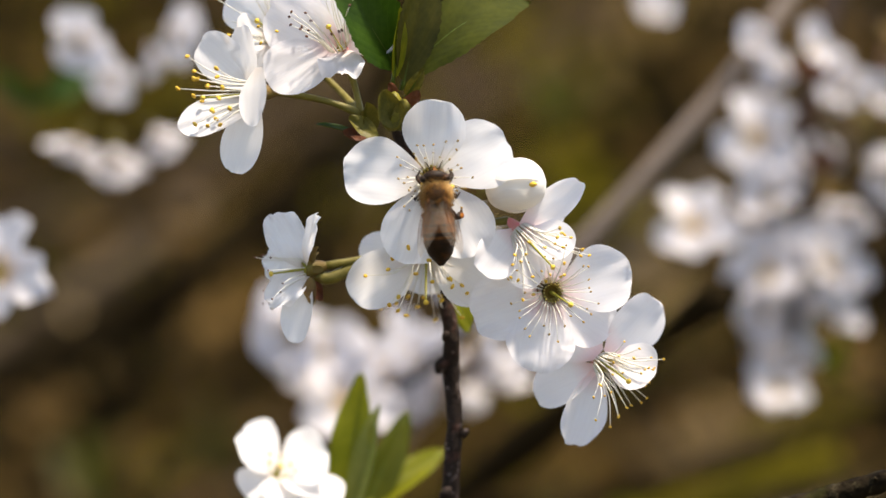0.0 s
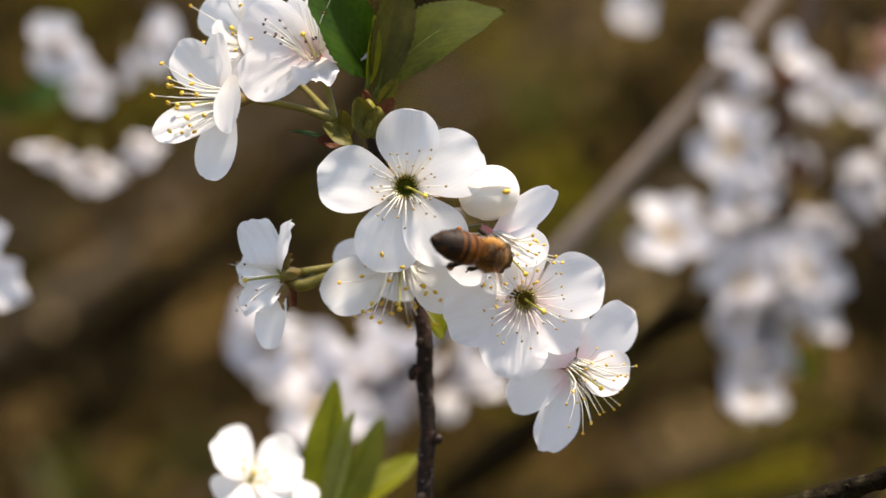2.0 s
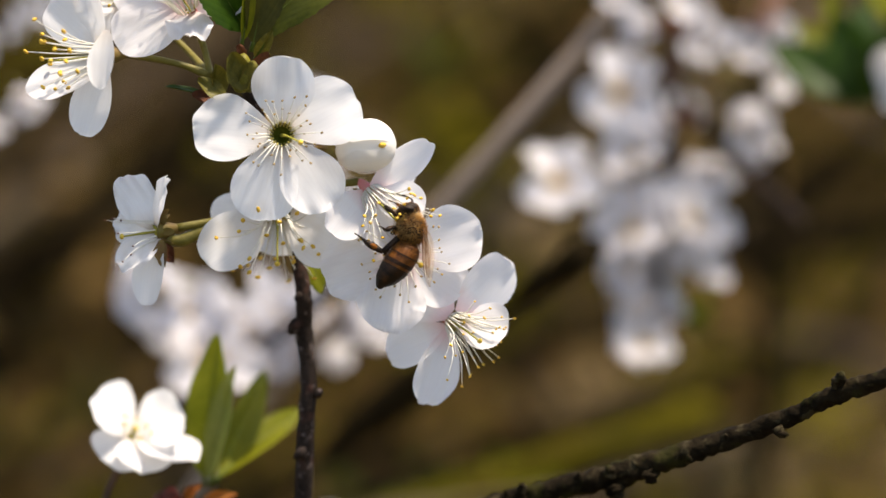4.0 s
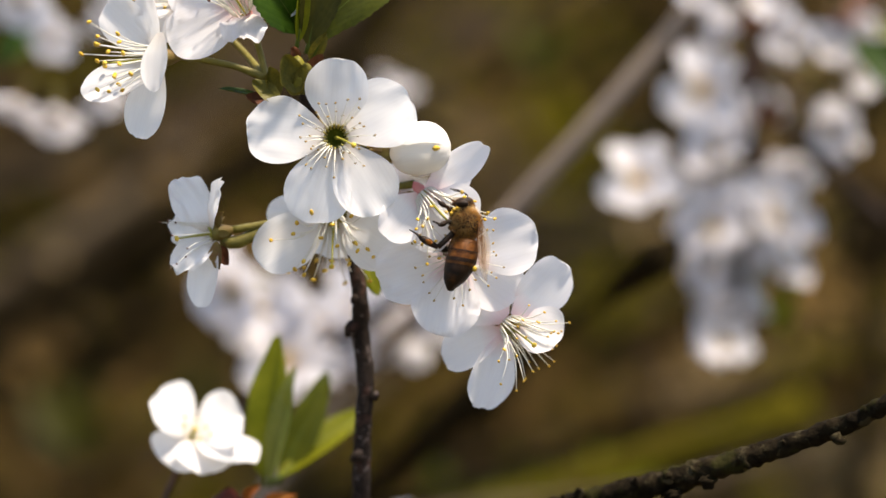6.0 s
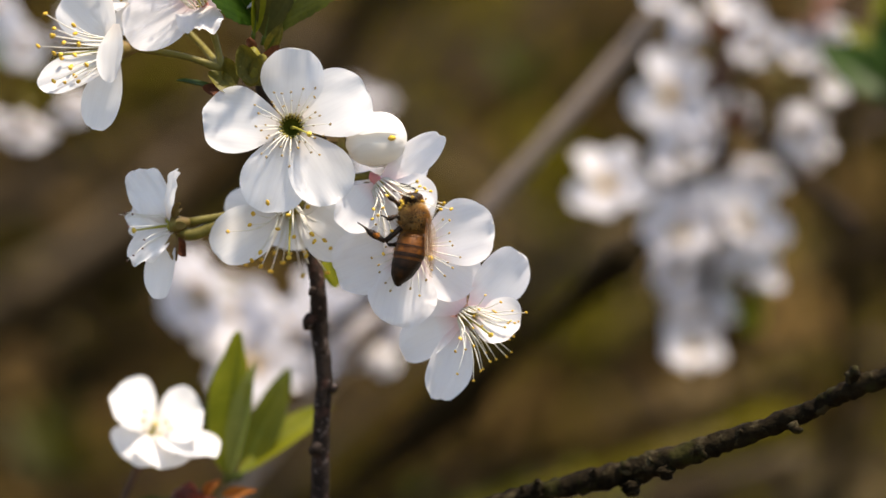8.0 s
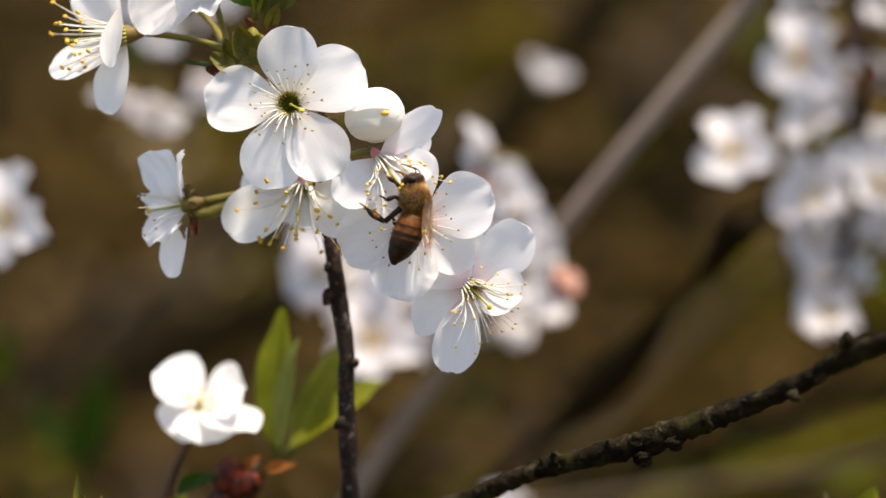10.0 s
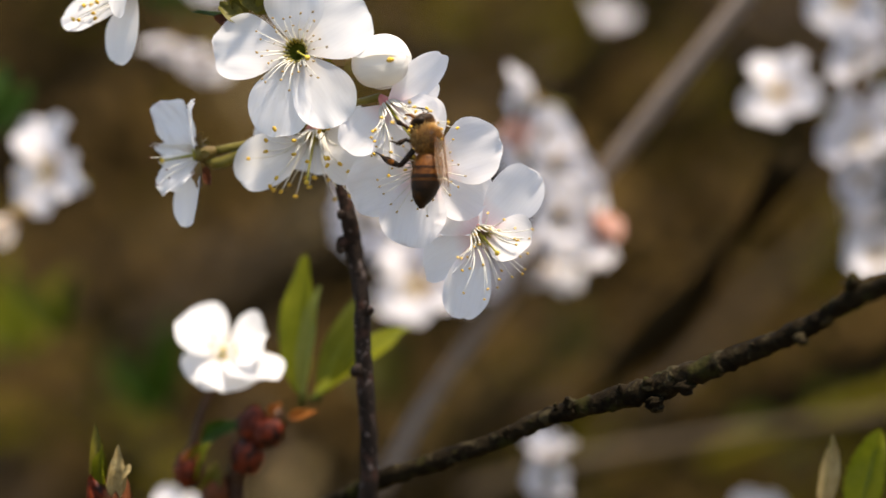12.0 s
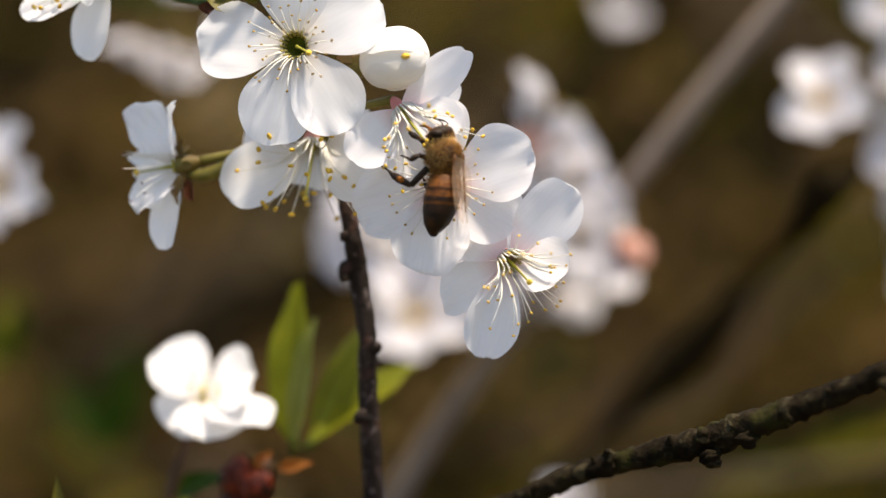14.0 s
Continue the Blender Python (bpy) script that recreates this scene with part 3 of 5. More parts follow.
limb([(-84.0, -89.4, 560), (-69.3, -78.4, 560), (-51.9, -66.6, 560), (-37.5, -55.8, 560)], (6, 9.5, 9.5, 5), BARK_FAR_SHADED, "short thick dark limb far behind", knots=3, seed=9)
# leaf tones; the darkest one has background shade painted into its colour
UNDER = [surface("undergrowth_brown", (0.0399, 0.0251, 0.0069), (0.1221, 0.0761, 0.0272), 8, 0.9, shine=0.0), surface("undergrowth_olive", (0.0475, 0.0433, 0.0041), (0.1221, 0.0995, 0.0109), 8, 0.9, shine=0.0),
         surface("undergrowth_ochre", (0.1018, 0.0623, 0.0210), (0.2205, 0.1428, 0.0525), 8, 0.9, shine=0.0), surface("undergrowth_shaded", (0.0034, 0.0035, 0.0021), (0.0119, 0.0095, 0.0053), 8, 0.9, shine=0.0),
         # straw is the bright tone: sunlight on the foliage, put into its colour
         surface("undergrowth_sunlit_straw", (0.1696, 0.1211, 0.0525), (0.3392, 0.2509, 0.1259), 8, 0.9, shine=0.0)]


limb([(7.5, -84.4, 265), (38.0, -74.0, 260), (66.1, -64.0, 255), (94.9, -54.3, 250)], (2.4, 3.0, 3.2, 2.8), UNDER[1], "mossy olive branch, out of focus below", knots=3, seed=20)


def brushwood(count, seed, region=None, tones=(0, 0, 1, 1, 0, 3, 0)):
    """Twigs of the orchard at middle distance, sloping, each with a tuft or two of young leaves."""
    rng = random.Random(seed)
    for k in range(count):
        d = rng.uniform(440, 900)
        wide, high = 0.15 * (d + 430), 0.085 * (d + 430)
        u, v = rng.uniform(-1.15, 1.15) * wide - rng.choice((0, 0.28)) * d, rng.uniform(-1.15, 1.1) * high
        if region:
            u, v, d = (m + rng.uniform(-w, w) for m, w in region)
        tone = rng.choice(tones)
        ob = planted("leafy_twig", (u, v, d), ("brown leafy twig, out of focus", "olive leafy twig, out of focus", "ochre twig with dry leaves, out of focus", "dark leafy twig, out of focus", "straw-coloured dry twig, sunlight put into its colour, out of focus")[tone], "twig", "twigs of the background")
        scale = (d + 430) / 1000
        way = Vector((rng.uniform(0.4, 1), rng.uniform(-0.4, 0.4), rng.uniform(0.1, 0.9) * rng.choice((1, 1, 1, -1)))).normalized()
        length = rng.uniform(40, 110) * scale
        r0 = rng.uniform(1.2, 3.6) * scale
        line = [way * length * f + Vector((rng.uniform(-4, 4), 0, rng.uniform(-4, 4))) for f in (-0.5, -0.15, 0.15, 0.5)]
        part("stem", tube(line, (r0, r0, r0 * 0.8, r0 * 0.5), 7, 4, 0.1, 0.1), rng.choice((BARK_FAR_SHADED, BARK_FAR_SHADED, BARK_MID)), ob)
        points, faces = [], []
        for t in range(rng.randint(1, 3)):
            heart_of = way * length * rng.uniform(-0.5, 0.5)
            size = rng.uniform(3.5, 9) * scale
            for j in range(26):
                p = heart_of + Vector((rng.gauss(0, size), rng.gauss(0, size), rng.gauss(0, size * 0.8)))
                a = Vector((rng.uniform(-1, 1), rng.uniform(-1, 1), rng.uniform(-1, 1))).normalized()
                b = a.orthogonal().normalized()
                long = rng.uniform(3.5, 7) * scale
                half = long * rng.uniform(0.4, 0.55)
                i = len(points)
                points += [p - a * long, p + b * half, p + a * long, p - b * half]
                faces.append((i, i + 1, i + 2, i + 3))
        part("foliage", (points, faces), UNDER[tone], ob, kind="stuff")


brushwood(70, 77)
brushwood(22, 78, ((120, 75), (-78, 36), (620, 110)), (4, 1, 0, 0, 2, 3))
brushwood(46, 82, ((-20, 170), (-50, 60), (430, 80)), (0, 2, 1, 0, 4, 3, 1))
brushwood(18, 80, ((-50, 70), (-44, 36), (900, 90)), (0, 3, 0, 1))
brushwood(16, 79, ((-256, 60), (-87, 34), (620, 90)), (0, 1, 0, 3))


def bush(u, d, wide, clumps, seed, label, tones, heights=(250, 1450), spread=(45, 120), leaf_length=(14, 26)):
    """A loose bush on the ground: stems, and clumps of small leaves in four tones."""
    rng = random.Random(seed)
    foot = place(u, 0, d)
    ob = new("bush")
    ob.location = (foot.x, foot.y, -0.1)
    tagged(ob, label, "bush", "bushes of the background")
    verts = [([], []) for _ in UNDER]
    for c in range(clumps):
        x, y, z = rng.uniform(-wide, wide), rng.uniform(-350, 350), rng.uniform(*heights)
        root = Vector((x * 0.25, y * 0.3, 0))
        part("stem", tube([root, root.lerp(Vector((x, y, z)), 0.5) + Vector((rng.uniform(-60, 60), 0, 40)), Vector((x, y, z))], (7, 4.5, 2), 6, 4), BARK_FAR_SHADED, ob)
        tone = rng.choice(tones)
        points, faces = verts[tone]
        size = rng.uniform(*spread)
        for k in range(70):
            p = Vector((x + rng.gauss(0, size), y + rng.gauss(0, size), z + rng.gauss(0, size * 0.8)))
            a = Vector((rng.uniform(-1, 1), rng.uniform(-1, 1), rng.uniform(-1, 1))).normalized()
            b = a.orthogonal().normalized()
            long = rng.uniform(*leaf_length)
            half = long * rng.uniform(0.35, 0.5)
            i = len(points)
            points += [p - a * long, p + b * half, p + a * long, p - b * half]
            faces.append((i, i + 1, i + 2, i + 3))
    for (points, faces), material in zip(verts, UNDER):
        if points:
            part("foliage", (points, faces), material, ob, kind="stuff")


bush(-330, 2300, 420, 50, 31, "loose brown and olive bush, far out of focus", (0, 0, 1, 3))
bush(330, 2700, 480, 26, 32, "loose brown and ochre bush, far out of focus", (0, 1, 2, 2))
bush(300, 2000, 280, 20, 34, "ochre and olive bush with sunlight put into its colour, far out of focus", (4, 1, 2, 4), (250, 1000))
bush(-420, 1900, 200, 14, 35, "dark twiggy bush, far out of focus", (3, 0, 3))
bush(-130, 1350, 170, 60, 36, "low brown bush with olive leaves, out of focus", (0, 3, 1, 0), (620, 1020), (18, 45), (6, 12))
bush(230, 1300, 190, 62, 37, "leafy ochre and olive bush with painted sunlit tones, out of focus", (1, 2, 4, 4), (500, 940), (18, 45), (6, 12))
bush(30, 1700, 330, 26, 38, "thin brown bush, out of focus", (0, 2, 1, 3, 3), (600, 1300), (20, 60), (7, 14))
# nothing shades this bush, its leaves are simply coloured as dark as shade
bush(-640, 1500, 200, 60, 40, "dense bush with shade put into its dark leaf colour, out of focus", (3, 3, 0), (960, 1400), (25, 60), (8, 14))
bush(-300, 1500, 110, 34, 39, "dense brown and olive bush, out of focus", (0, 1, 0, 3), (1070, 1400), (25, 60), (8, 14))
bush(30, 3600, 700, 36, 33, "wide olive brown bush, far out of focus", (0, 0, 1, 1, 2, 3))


# ---- the blossoms far behind: a few built, then repeated ----
FAR = "blossoms far behind"


def far_blossom(seed, openness, centre=(0, 0, 0)):
    """A blossom of the orchard behind: five separate petals round a russet heart with a brush of stamens."""
    ob = planted("far_blossom", centre, "white cherry blossom, out of focus, with a tan heart", "blossom", FAR)
    rng = random.Random(seed)
    a = Vector((0, -1, 0))
    for k in range(5):
        t = 2 * math.pi * k / 5 + rng.uniform(-0.2, 0.2)
        out = Vector((math.cos(t), 0, math.sin(t)))
        lean = radians(openness + rng.uniform(-10, 10))
        way = (out * math.sin(lean) + a * math.cos(lean))
        face = a * math.sin(lean) - out * math.cos(lean)
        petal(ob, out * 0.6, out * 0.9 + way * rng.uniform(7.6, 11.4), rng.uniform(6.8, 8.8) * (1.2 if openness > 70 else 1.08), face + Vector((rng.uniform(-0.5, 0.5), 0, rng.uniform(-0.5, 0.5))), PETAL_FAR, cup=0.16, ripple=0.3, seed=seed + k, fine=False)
    part("nectar_cup", ball((0, -0.3, 0), (2.1, 2.1, 0.6), a, 5, 10, 0.2, 1.0), CUP_TAN, ob)
    calyx(ob, a, (0, 9, -1), False, 0.55, seed=seed)
    stamens(ob, a, 14, 50, 5, seed, sides=4)
    return ob


FAR_KINDS = []


def far_at(p, kind, tilt, turn, spin=0.0, size=1.0):
    """One of the far blossoms at a point of the plan, turned to look tilt degrees up and turn degrees to the right."""
    m = LEAN.to_4x4() @ pose(0, 0, 0, 0, 0, turn) @ pose(0, 0, 0, -tilt, 0, 0) @ pose(0, 0, 0, 0, spin, 0)
    m = Matrix.Translation(place(*p)) @ m
    while len(FAR_KINDS) <= kind:
        FAR_KINDS.append(far_blossom(11 + len(FAR_KINDS) * 7, (78, 62, 40)[len(FAR_KINDS)], (0, 0, 0)))
    ob = FAR_KINDS[kind]
    if ob.get("placed"):
        ob = copy_thing(ob, m)
    else:
        ob.matrix_world, ob["placed"] = m, True
    ob.scale = (size, size, size)
    return ob


for p, kind, tilt, turn, spin, size in (
        ((48.8, -5.2, 126), 0, 22, -10, 12, 0.78), ((60.8, 11.4, 131), 0, 8, -18, 30, 0.84), ((66.0, 24.0, 136), 1, 10, -50, 20, 0.50), ((44.4, 37.4, 150), 1, 20, -10, 45, 0.5),
        ((72.6, 29.6, 140), 1, 15, 50, 15, 0.52), ((77.6, 20.4, 129), 1, 20, -40, 50, 0.62), ((89.0, 14.6, 131), 1, 0, 50, 20, 0.60), ((84.6, 19.4, 134), 1, 25, 20, 5, 0.50), ((83.8, 5.0, 129), 1, -20, 30, 35, 0.62), ((78.6, -2.6, 129), 1, -30, -30, 15, 0.55), ((76.0, 8.0, 134), 1, 10, -60, 25, 0.42), ((70.0, 8.6, 130), 1, 5, 60, 40, 0.34), ((83.6, 2.6, 136), 1, 15, 64, 22, 0.72), ((63.8, -0.2, 129), 1, 30, -40, 10, 0.72), ((66.0, 2.6, 134), 1, 20, 30, 28, 0.45),
        ((63.4, -14.4, 130), 1, 34, -34, 20, 0.92), ((63.0, -21.6, 132), 1, 30, -40, 40, 0.62), ((74.4, -12.6, 133), 1, 36, 36, 20, 0.95), ((75.6, -21.4, 134), 1, 44, 40, 50, 0.70), ((69.0, -9.4, 138), 1, 42, 10, 12, 0.60), ((69.4, -17.4, 138), 1, 42, -20, 42, 0.55),
        ((68.2, -22.8, 137), 1, 30, 10, 33, 0.55), ((63.2, -28.6, 131), 2, 48, -10, 5, 0.56), ((65.2, -34.8, 129), 1, 24, -6, 25, 0.68), ((63.0, 21.6, 108), 1, 10, -50, 20, 0.42), ((68.0, 26.0, 108), 1, 20, 40, 60, 0.45), ((58.0, 27.6, 109), 1, 10, 0, 35, 0.40), ((72.6, 24.2, 112), 1, -10, 60, 15, 0.34), ((69.6, 4.4, 129), 1, 10, -60, 50, 0.40), ((87.8, 3.2, 132), 1, 20, 70, 10, 0.45), ((69.2, -14.6, 129), 1, 5, -80, 44, 0.45), ((69.4, -29.4, 134), 2, 40, 10, 48, 0.5), ((91.4, 21.4, 138), 1, 10, 50, 12, 0.55), ((110.4, 11.9, 100), 1, 0, -30, 10, 0.8),
        ((-22.0, -22.8, 116), 1, 0, -60, 0, 0.85), ((-18.1, -30.0, 120), 0, 12, -20, 20, 0.9), ((-4.9, -30.0, 120), 0, 0, 10, 45, 0.9),
        ((-5.7, -36.9, 114), 1, 26, 0, 12, 0.8), ((8.9, -26.9, 120), 0, 10, 30, 33, 0.9), ((4.2, -33.3, 128), 1, 17, 40, 52, 0.9),
        ((-11.2, -35.2, 124), 1, 21, 20, 28, 0.9), ((11.4, -32.1, 124), 2, 26, 20, 40, 0.8),
        ((8.6, -4.9, 107), 1, 4, -58, 20, 0.72), ((9.6, -11.6, 109), 1, -8, 50, 50, 0.60), ((6.4, -14.7, 111), 1, -4, -20, 5, 0.62), ((13.4, -29.4, 106), 1, 0, 20, 15, 0.56), ((12.2, -16.0, 104), 1, -10, 60, 0, 0.70), ((13.2, -25.4, 102), 1, -6, 40, 48, 0.68), ((13.2, -21.0, 110), 1, 0, 40, 60, 0.72),
        ((-14.2, -37.2, 108), 0, 21, 0, 10, 0.9), ((-23.0, -25.0, 111), 1, 0, -30, 36, 0.9), ((-8.8, -31.4, 112), 1, 0, 0, 18, 0.9),
        ((-70.6, -14.4, 77), 0, 10, -26, 10, 0.98),
        ((-62.6, 27.4, 122), 0, -12, -24, 12, 0.64), ((-57.8, 20.4, 125), 1, -5, 24, 40, 0.52), ((-46.4, 29.0, 126), 1, -15, 58, 47, 0.64), ((-48.8, 23.4, 130), 1, 20, -60, 20, 0.46),
        ((-62.6, 9.4, 119), 1, -58, -40, 0, 0.58), ((-55.4, 6.4, 118), 1, -64, 10, 65, 0.66), ((-48.0, 10.2, 121), 1, -50, 40, 30, 0.52),
        ((39.5, -84.5, 150), 1, 40, 0, 10, 0.62), ((-43.0, -73.0, 60), 1, 50, 20, 30, 0.55), ((2.0, 12.1, 200), 2, 60, 60, 10, 0.6), ((8.1, -68.6, 110), 2, 75, 0, 15, 0.6), ((7.4, -73.0, 112), 1, 30, 10, 40, 0.5)):
    far_at(p, kind, tilt, turn, spin, size)


def far_leaves(p, count, size, material, seed, label):
    """A tuft of leaves out of focus."""
    ob = planted("far_leaf_tuft", p, label, "leaves", "leaf tufts far behind")
    rng = random.Random(seed)
    for k in range(count):
        t = rng.uniform(0.15, 0.85) * math.pi
        tip = Vector((math.cos(t) * size * rng.uniform(0.7, 1.1), rng.uniform(-0.4, 0.4) * size, math.sin(t) * size * rng.uniform(0.7, 1.2)))
        leaf(ob, (0, 0, 0), tip, size * rng.uniform(0.32, 0.45), (rng.uniform(-0.6, 0.6), -1, rng.uniform(0, 0.6)), material, 0.3, 0.1, 0.1, 0, seed=seed + k)


for p, count, size, material, seed, label in (
        ((101.9, 9.0, 105), 4, 22, LEAF, 61, "dark green leaves, out of focus"), ((98.6, 17.7, 115), 2, 12, LEAF_YOUNG, 62, "bright green young leaves, out of focus"), ((112.0, 22.3, 120), 3, 18, LEAF_YOUNG, 63, "yellow-green leaves, out of focus"),
        ((77.7, -32.7, 142), 3, 9, LEAF_YOUNG, 64, "bright green young leaves below far blossoms"), ((-90.0, -6.8, 95), 3, 14, LEAF, 65, "green leaves beside a far blossom"), ((70.4, 14.0, 137), 4, 9, CALYX, 66, "russet young leaves among the far blossoms"), ((80.2, 11.6, 126), 4, 6, CALYX, 74, "russet young leaves among the far blossoms"), ((79.4, 14.6, 125), 3, 4, SCALE_STRAW, 79, "straw-coloured scales among the far blossoms"), ((72.6, 5.0, 127), 4, 5, SCALE, 80, "russet scales among the far blossoms"), ((70.4, 21.6, 126), 4, 6, SCALE, 81, "russet scales among the far blossoms"), ((70.6, -24.0, 127), 3, 4, SCALE_GREEN, 82, "olive scales among the far blossoms"), ((56.4, -9.6, 128), 3, 4, SCALE_GREEN, 83, "olive scales below a far blossom"), ((72.0, -1.0, 138), 3, 8, CALYX, 75, "russet young leaves among the far blossoms"),
        ((-74.7, 17.9, 160), 3, 14, LEAF, 67, "dark green leaves below far blossoms"), ((35.0, 25.0, 330), 3, 13, LEAF_OLIVE, 68, "yellow-green leaves far behind"), ((-75.3, -70.5, 300), 3, 22, LEAF_BRONZE, 69, "olive leaves low behind"),
        ((-154.7, -53.8, 260), 3, 26, LEAF_YOUNG, 70, "pale green shoots far behind"), ((-100.0, -65.9, 200), 3, 20, LEAF, 71, "dark green leaves low behind"), ((53.1, -80.1, 300), 4, 14, LEAF_YOUNG, 72, "yellow-green leaves below the branch"), ((33.0, -78.0, 300), 3, 11, LEAF_OLIVE, 77, "olive leaves below the branch"), ((17.0, -86.0, 310), 3, 16, LEAF_OLIVE, 78, "olive leaves below the branch"), 
        ((-56.4, -72.5, 420), 3, 20, LEAF_BRONZE, 73, "olive leaves far behind"), ((-91.8, -45.0, 130), 2, 14, LEAF_OLIVE, 76, "yellow-green upright shoot, out of focus")):
    far_leaves(p, count, size, material, seed, label)

CREAM = petal_material("petal_cream_bud", (0.62, 0.46, 0.36), (0.86, 0.76, 0.66), 0.35)
PEACH = petal_material("petal_peach", (0.45, 0.16, 0.10), (0.52, 0.29, 0.23), 0.3)
for p, way in (((19.1, -26.0, 106), (0.6, 0, -0.6)), ((87.3, 29.6, 138), (0.3, -0.3, -0.8)), ((6.9, -8.1, 104), (-0.3, -0.2, -0.9)), ((87.8, 29.3, 132), (0.5, 0, 0.6)), ((-76.2, -22.6, 72), (-0.5, -0.5, -0.5))):
    pale = p[0] < -50
    ob = planted("far_bud", p, "cream cherry bud below a far blossom, out of focus" if pale else "rosy peach cherry bud, out of focus", "bud", "buds far behind")
    w = Vector(way).normalized()
    for k in range(3):
        a, x, y = ring(w)
        out = x * math.cos(k * 2.1) + y * math.sin(k * 2.1)
        petal(ob, out * 0.6 - w, w * 5.5 + out * 0.4, 5.0, -out, CREAM if pale else PEACH, cup=-0.25, bend=-0.35, seed=k, fine=False)
    part("calyx", ball(-w * 2, (1.5, 1.5, 2.2), w, 6, 9, 0.05), CALYX, ob)

limb([(78.1, 42.1, 146), (73.0, 26.6, 138), (70.4, 14.6, 134), (70.6, 3.1, 134), (69.0, -14.8, 134), (67.4, -31.2, 131)], (2.1, 2.0, 2.0, 1.6, 1.2, 0.8), BARK, "dark russet twig of the far blossoms", "far_twig", knots=5, seed=14)
limb([(96.0, -12.5, 140), (86.2, -3.1, 138), (77.6, 5.3, 136), (72.8, 12.7, 136)], (1.5, 1.3, 1.2, 1.0), BARK, "dark russet side twig of the far blossoms", "far_twig", knots=3, seed=15)
limb([(-23.9, -46.3, 112), (-4.2, -33.5, 110), (9.5, -21.8, 110), (8.3, -6.9, 108)], (1.6, 1.5, 1.3, 0.9), BARK, "dark russet twig behind the spray", "far_twig", knots=3, seed=16)

# ---- the mossy branch and the twig of the spray ----
branch = limb([(-14.5, -71.1, 30), (3.1, -63.0, 22), (20.6, -57.6, 19), (31.3, -53.3, 16), (44.8, -49.9, 12), (55.1, -46.5, 8), (70.0, -40.9, 2), (77.7, -36.7, -3), (87.8, -32.6, -9), (112.5, -22.7, -22)],
              (1.5, 1.4, 1.3, 1.35, 1.75, 1.65, 1.35, 1.3, 1.25, 1.2), BARK_MOSSY, "dark mossy cherry branch with knots and spurs", "mossy_branch", 0.34, 0.75, 18, 20, 0, 8)
b0 = vec((-14.5, -71.1, 30))
for p, tip, r0 in (((77.4, -35.5, -4), (78.4, -32.9, -6), 0.75), ((34.6, -52.5, 14), (34.6, -49.8, 12), 0.7), ((32.6, -52.9, 15), (32.1, -51.0, 14), 0.4), ((47.6, -50.5, 10), (48.5, -52.8, 9), 1.2), ((52.4, -47.9, 8), (53.3, -50.4, 7), 1.0),
                   ((46.8, -49.1, 10), (47.4, -47.5, 8), 0.8), ((69.8, -41.5, 0), (71.2, -43.1, -1), 0.7), ((50.6, -47.5, 9), (51.2, -46.4, 8), 0.7), ((62.6, -43.7, 4), (63.3, -42.4, 3), 0.5), ((24.2, -56.3, 17), (24.6, -54.5, 16), 0.5), ((42.8, -50.0, 12), (42.4, -48.3, 10), 0.55), ((57.6, -45.5, 6), (58.6, -47.2, 5), 0.6)):
    stub = [vec(p) - b0, vec(p).lerp(vec(tip), 0.45) - b0, vec(p).lerp(vec(tip), 0.8) - b0]
    part("spur", tube(stub, (r0 * 1.15, r0, r0 * 0.5), 10, 6, 0.9, 1.1), BARK_MOSSY, branch)

twig = planted("cherry_twig", (2.4, -61.3, 20), "dark smooth cherry twig carrying the spray of blossoms", "twig")
T0 = vec((2.4, -61.3, 20))
twig_line = [vec(p) - T0 for p in ((0.2, -70.7, 22), (2.4, -61.3, 20), (3.3, -41.8, 16), (3.7, -35.2, 15), (3.0, -27.8, 14), (3.0, -23.2, 12), (2.1, -16.9, 12), (0.4, -9.8, 14), (-1.4, -1.0, 13), (-4.1, 5.4, 9), (-5.0, 10.2, 7))]
part("stem", tube(twig_line, (1.5, 1.4, 1.25, 1.2, 1.3, 1.15, 1.1, 1.2, 1.3, 1.5, 1.1), 10, 10, 0.12, 0.5), BARK, twig)
for p, size in (((1.6, -27.5, 13), 1.0), ((5.1, -37.2, 14.5), 0.6), ((2.5, -46.1, 15), 0.9), ((2.2, -23.2, 11), 0.6)):
    part("spur_bud", ball(vec(p) - T0, (size, size, size * 1.3), (0.4, -0.4, 0.8), 7, 9, 0.4, 1.0), BARK, twig)


# ---- things round the growing tip: leaves, scales ----
def sprig(centre, label):
    return planted("leaf_tuft", centre, label, "leaves")


C = (-5.3, 7.4, 5)
tuft = sprig(C, "tuft of fresh serrated leaves on the twig's end")
c = vec(C)
leaf(tuft, vec((-5.2, 14.9, 5)) - c, vec((-14.4, 28.7, -4)) - c, 9.5, (0.5, -1, 0.15), LEAF, 0.35, 0.06, seed=1, label="dark green folded leaf")
leaf(tuft, vec((-4.1, 12.8, 4)) - c, vec((-0.4, 31.6, 2)) - c, 6.2, (0.4, -1, 0.1), LEAF_BRONZE, 0.4, 0.08, seed=2, label="bronze young leaf on edge")
leaf(tuft, vec((-3.4, 13.6, 6)) - c, vec((14.2, 24.4, 8)) - c, 10.4, (-0.36, -0.95, 0.66), LEAF_TOP, 0.10, 0.75, 0.10, 26, seed=3, label="long serrated olive green leaf")
leaf(tuft, vec((-5.5, 13.1, 3)) - c, vec((-4.6, 23.3, 1)) - c, 2.4, (0.6, -1, 0), LEAF_YOUNG, 0.5, 0.1, 0.1, 0, seed=4)
leaf(tuft, vec((-3.7, 10.7, 3)) - c, vec((-1.2, 14.5, 0)) - c, 2.2, (0.3, -1, 0.3), SCALE_GREEN, 0.3, 0.2, 0.2, 0, seed=5)
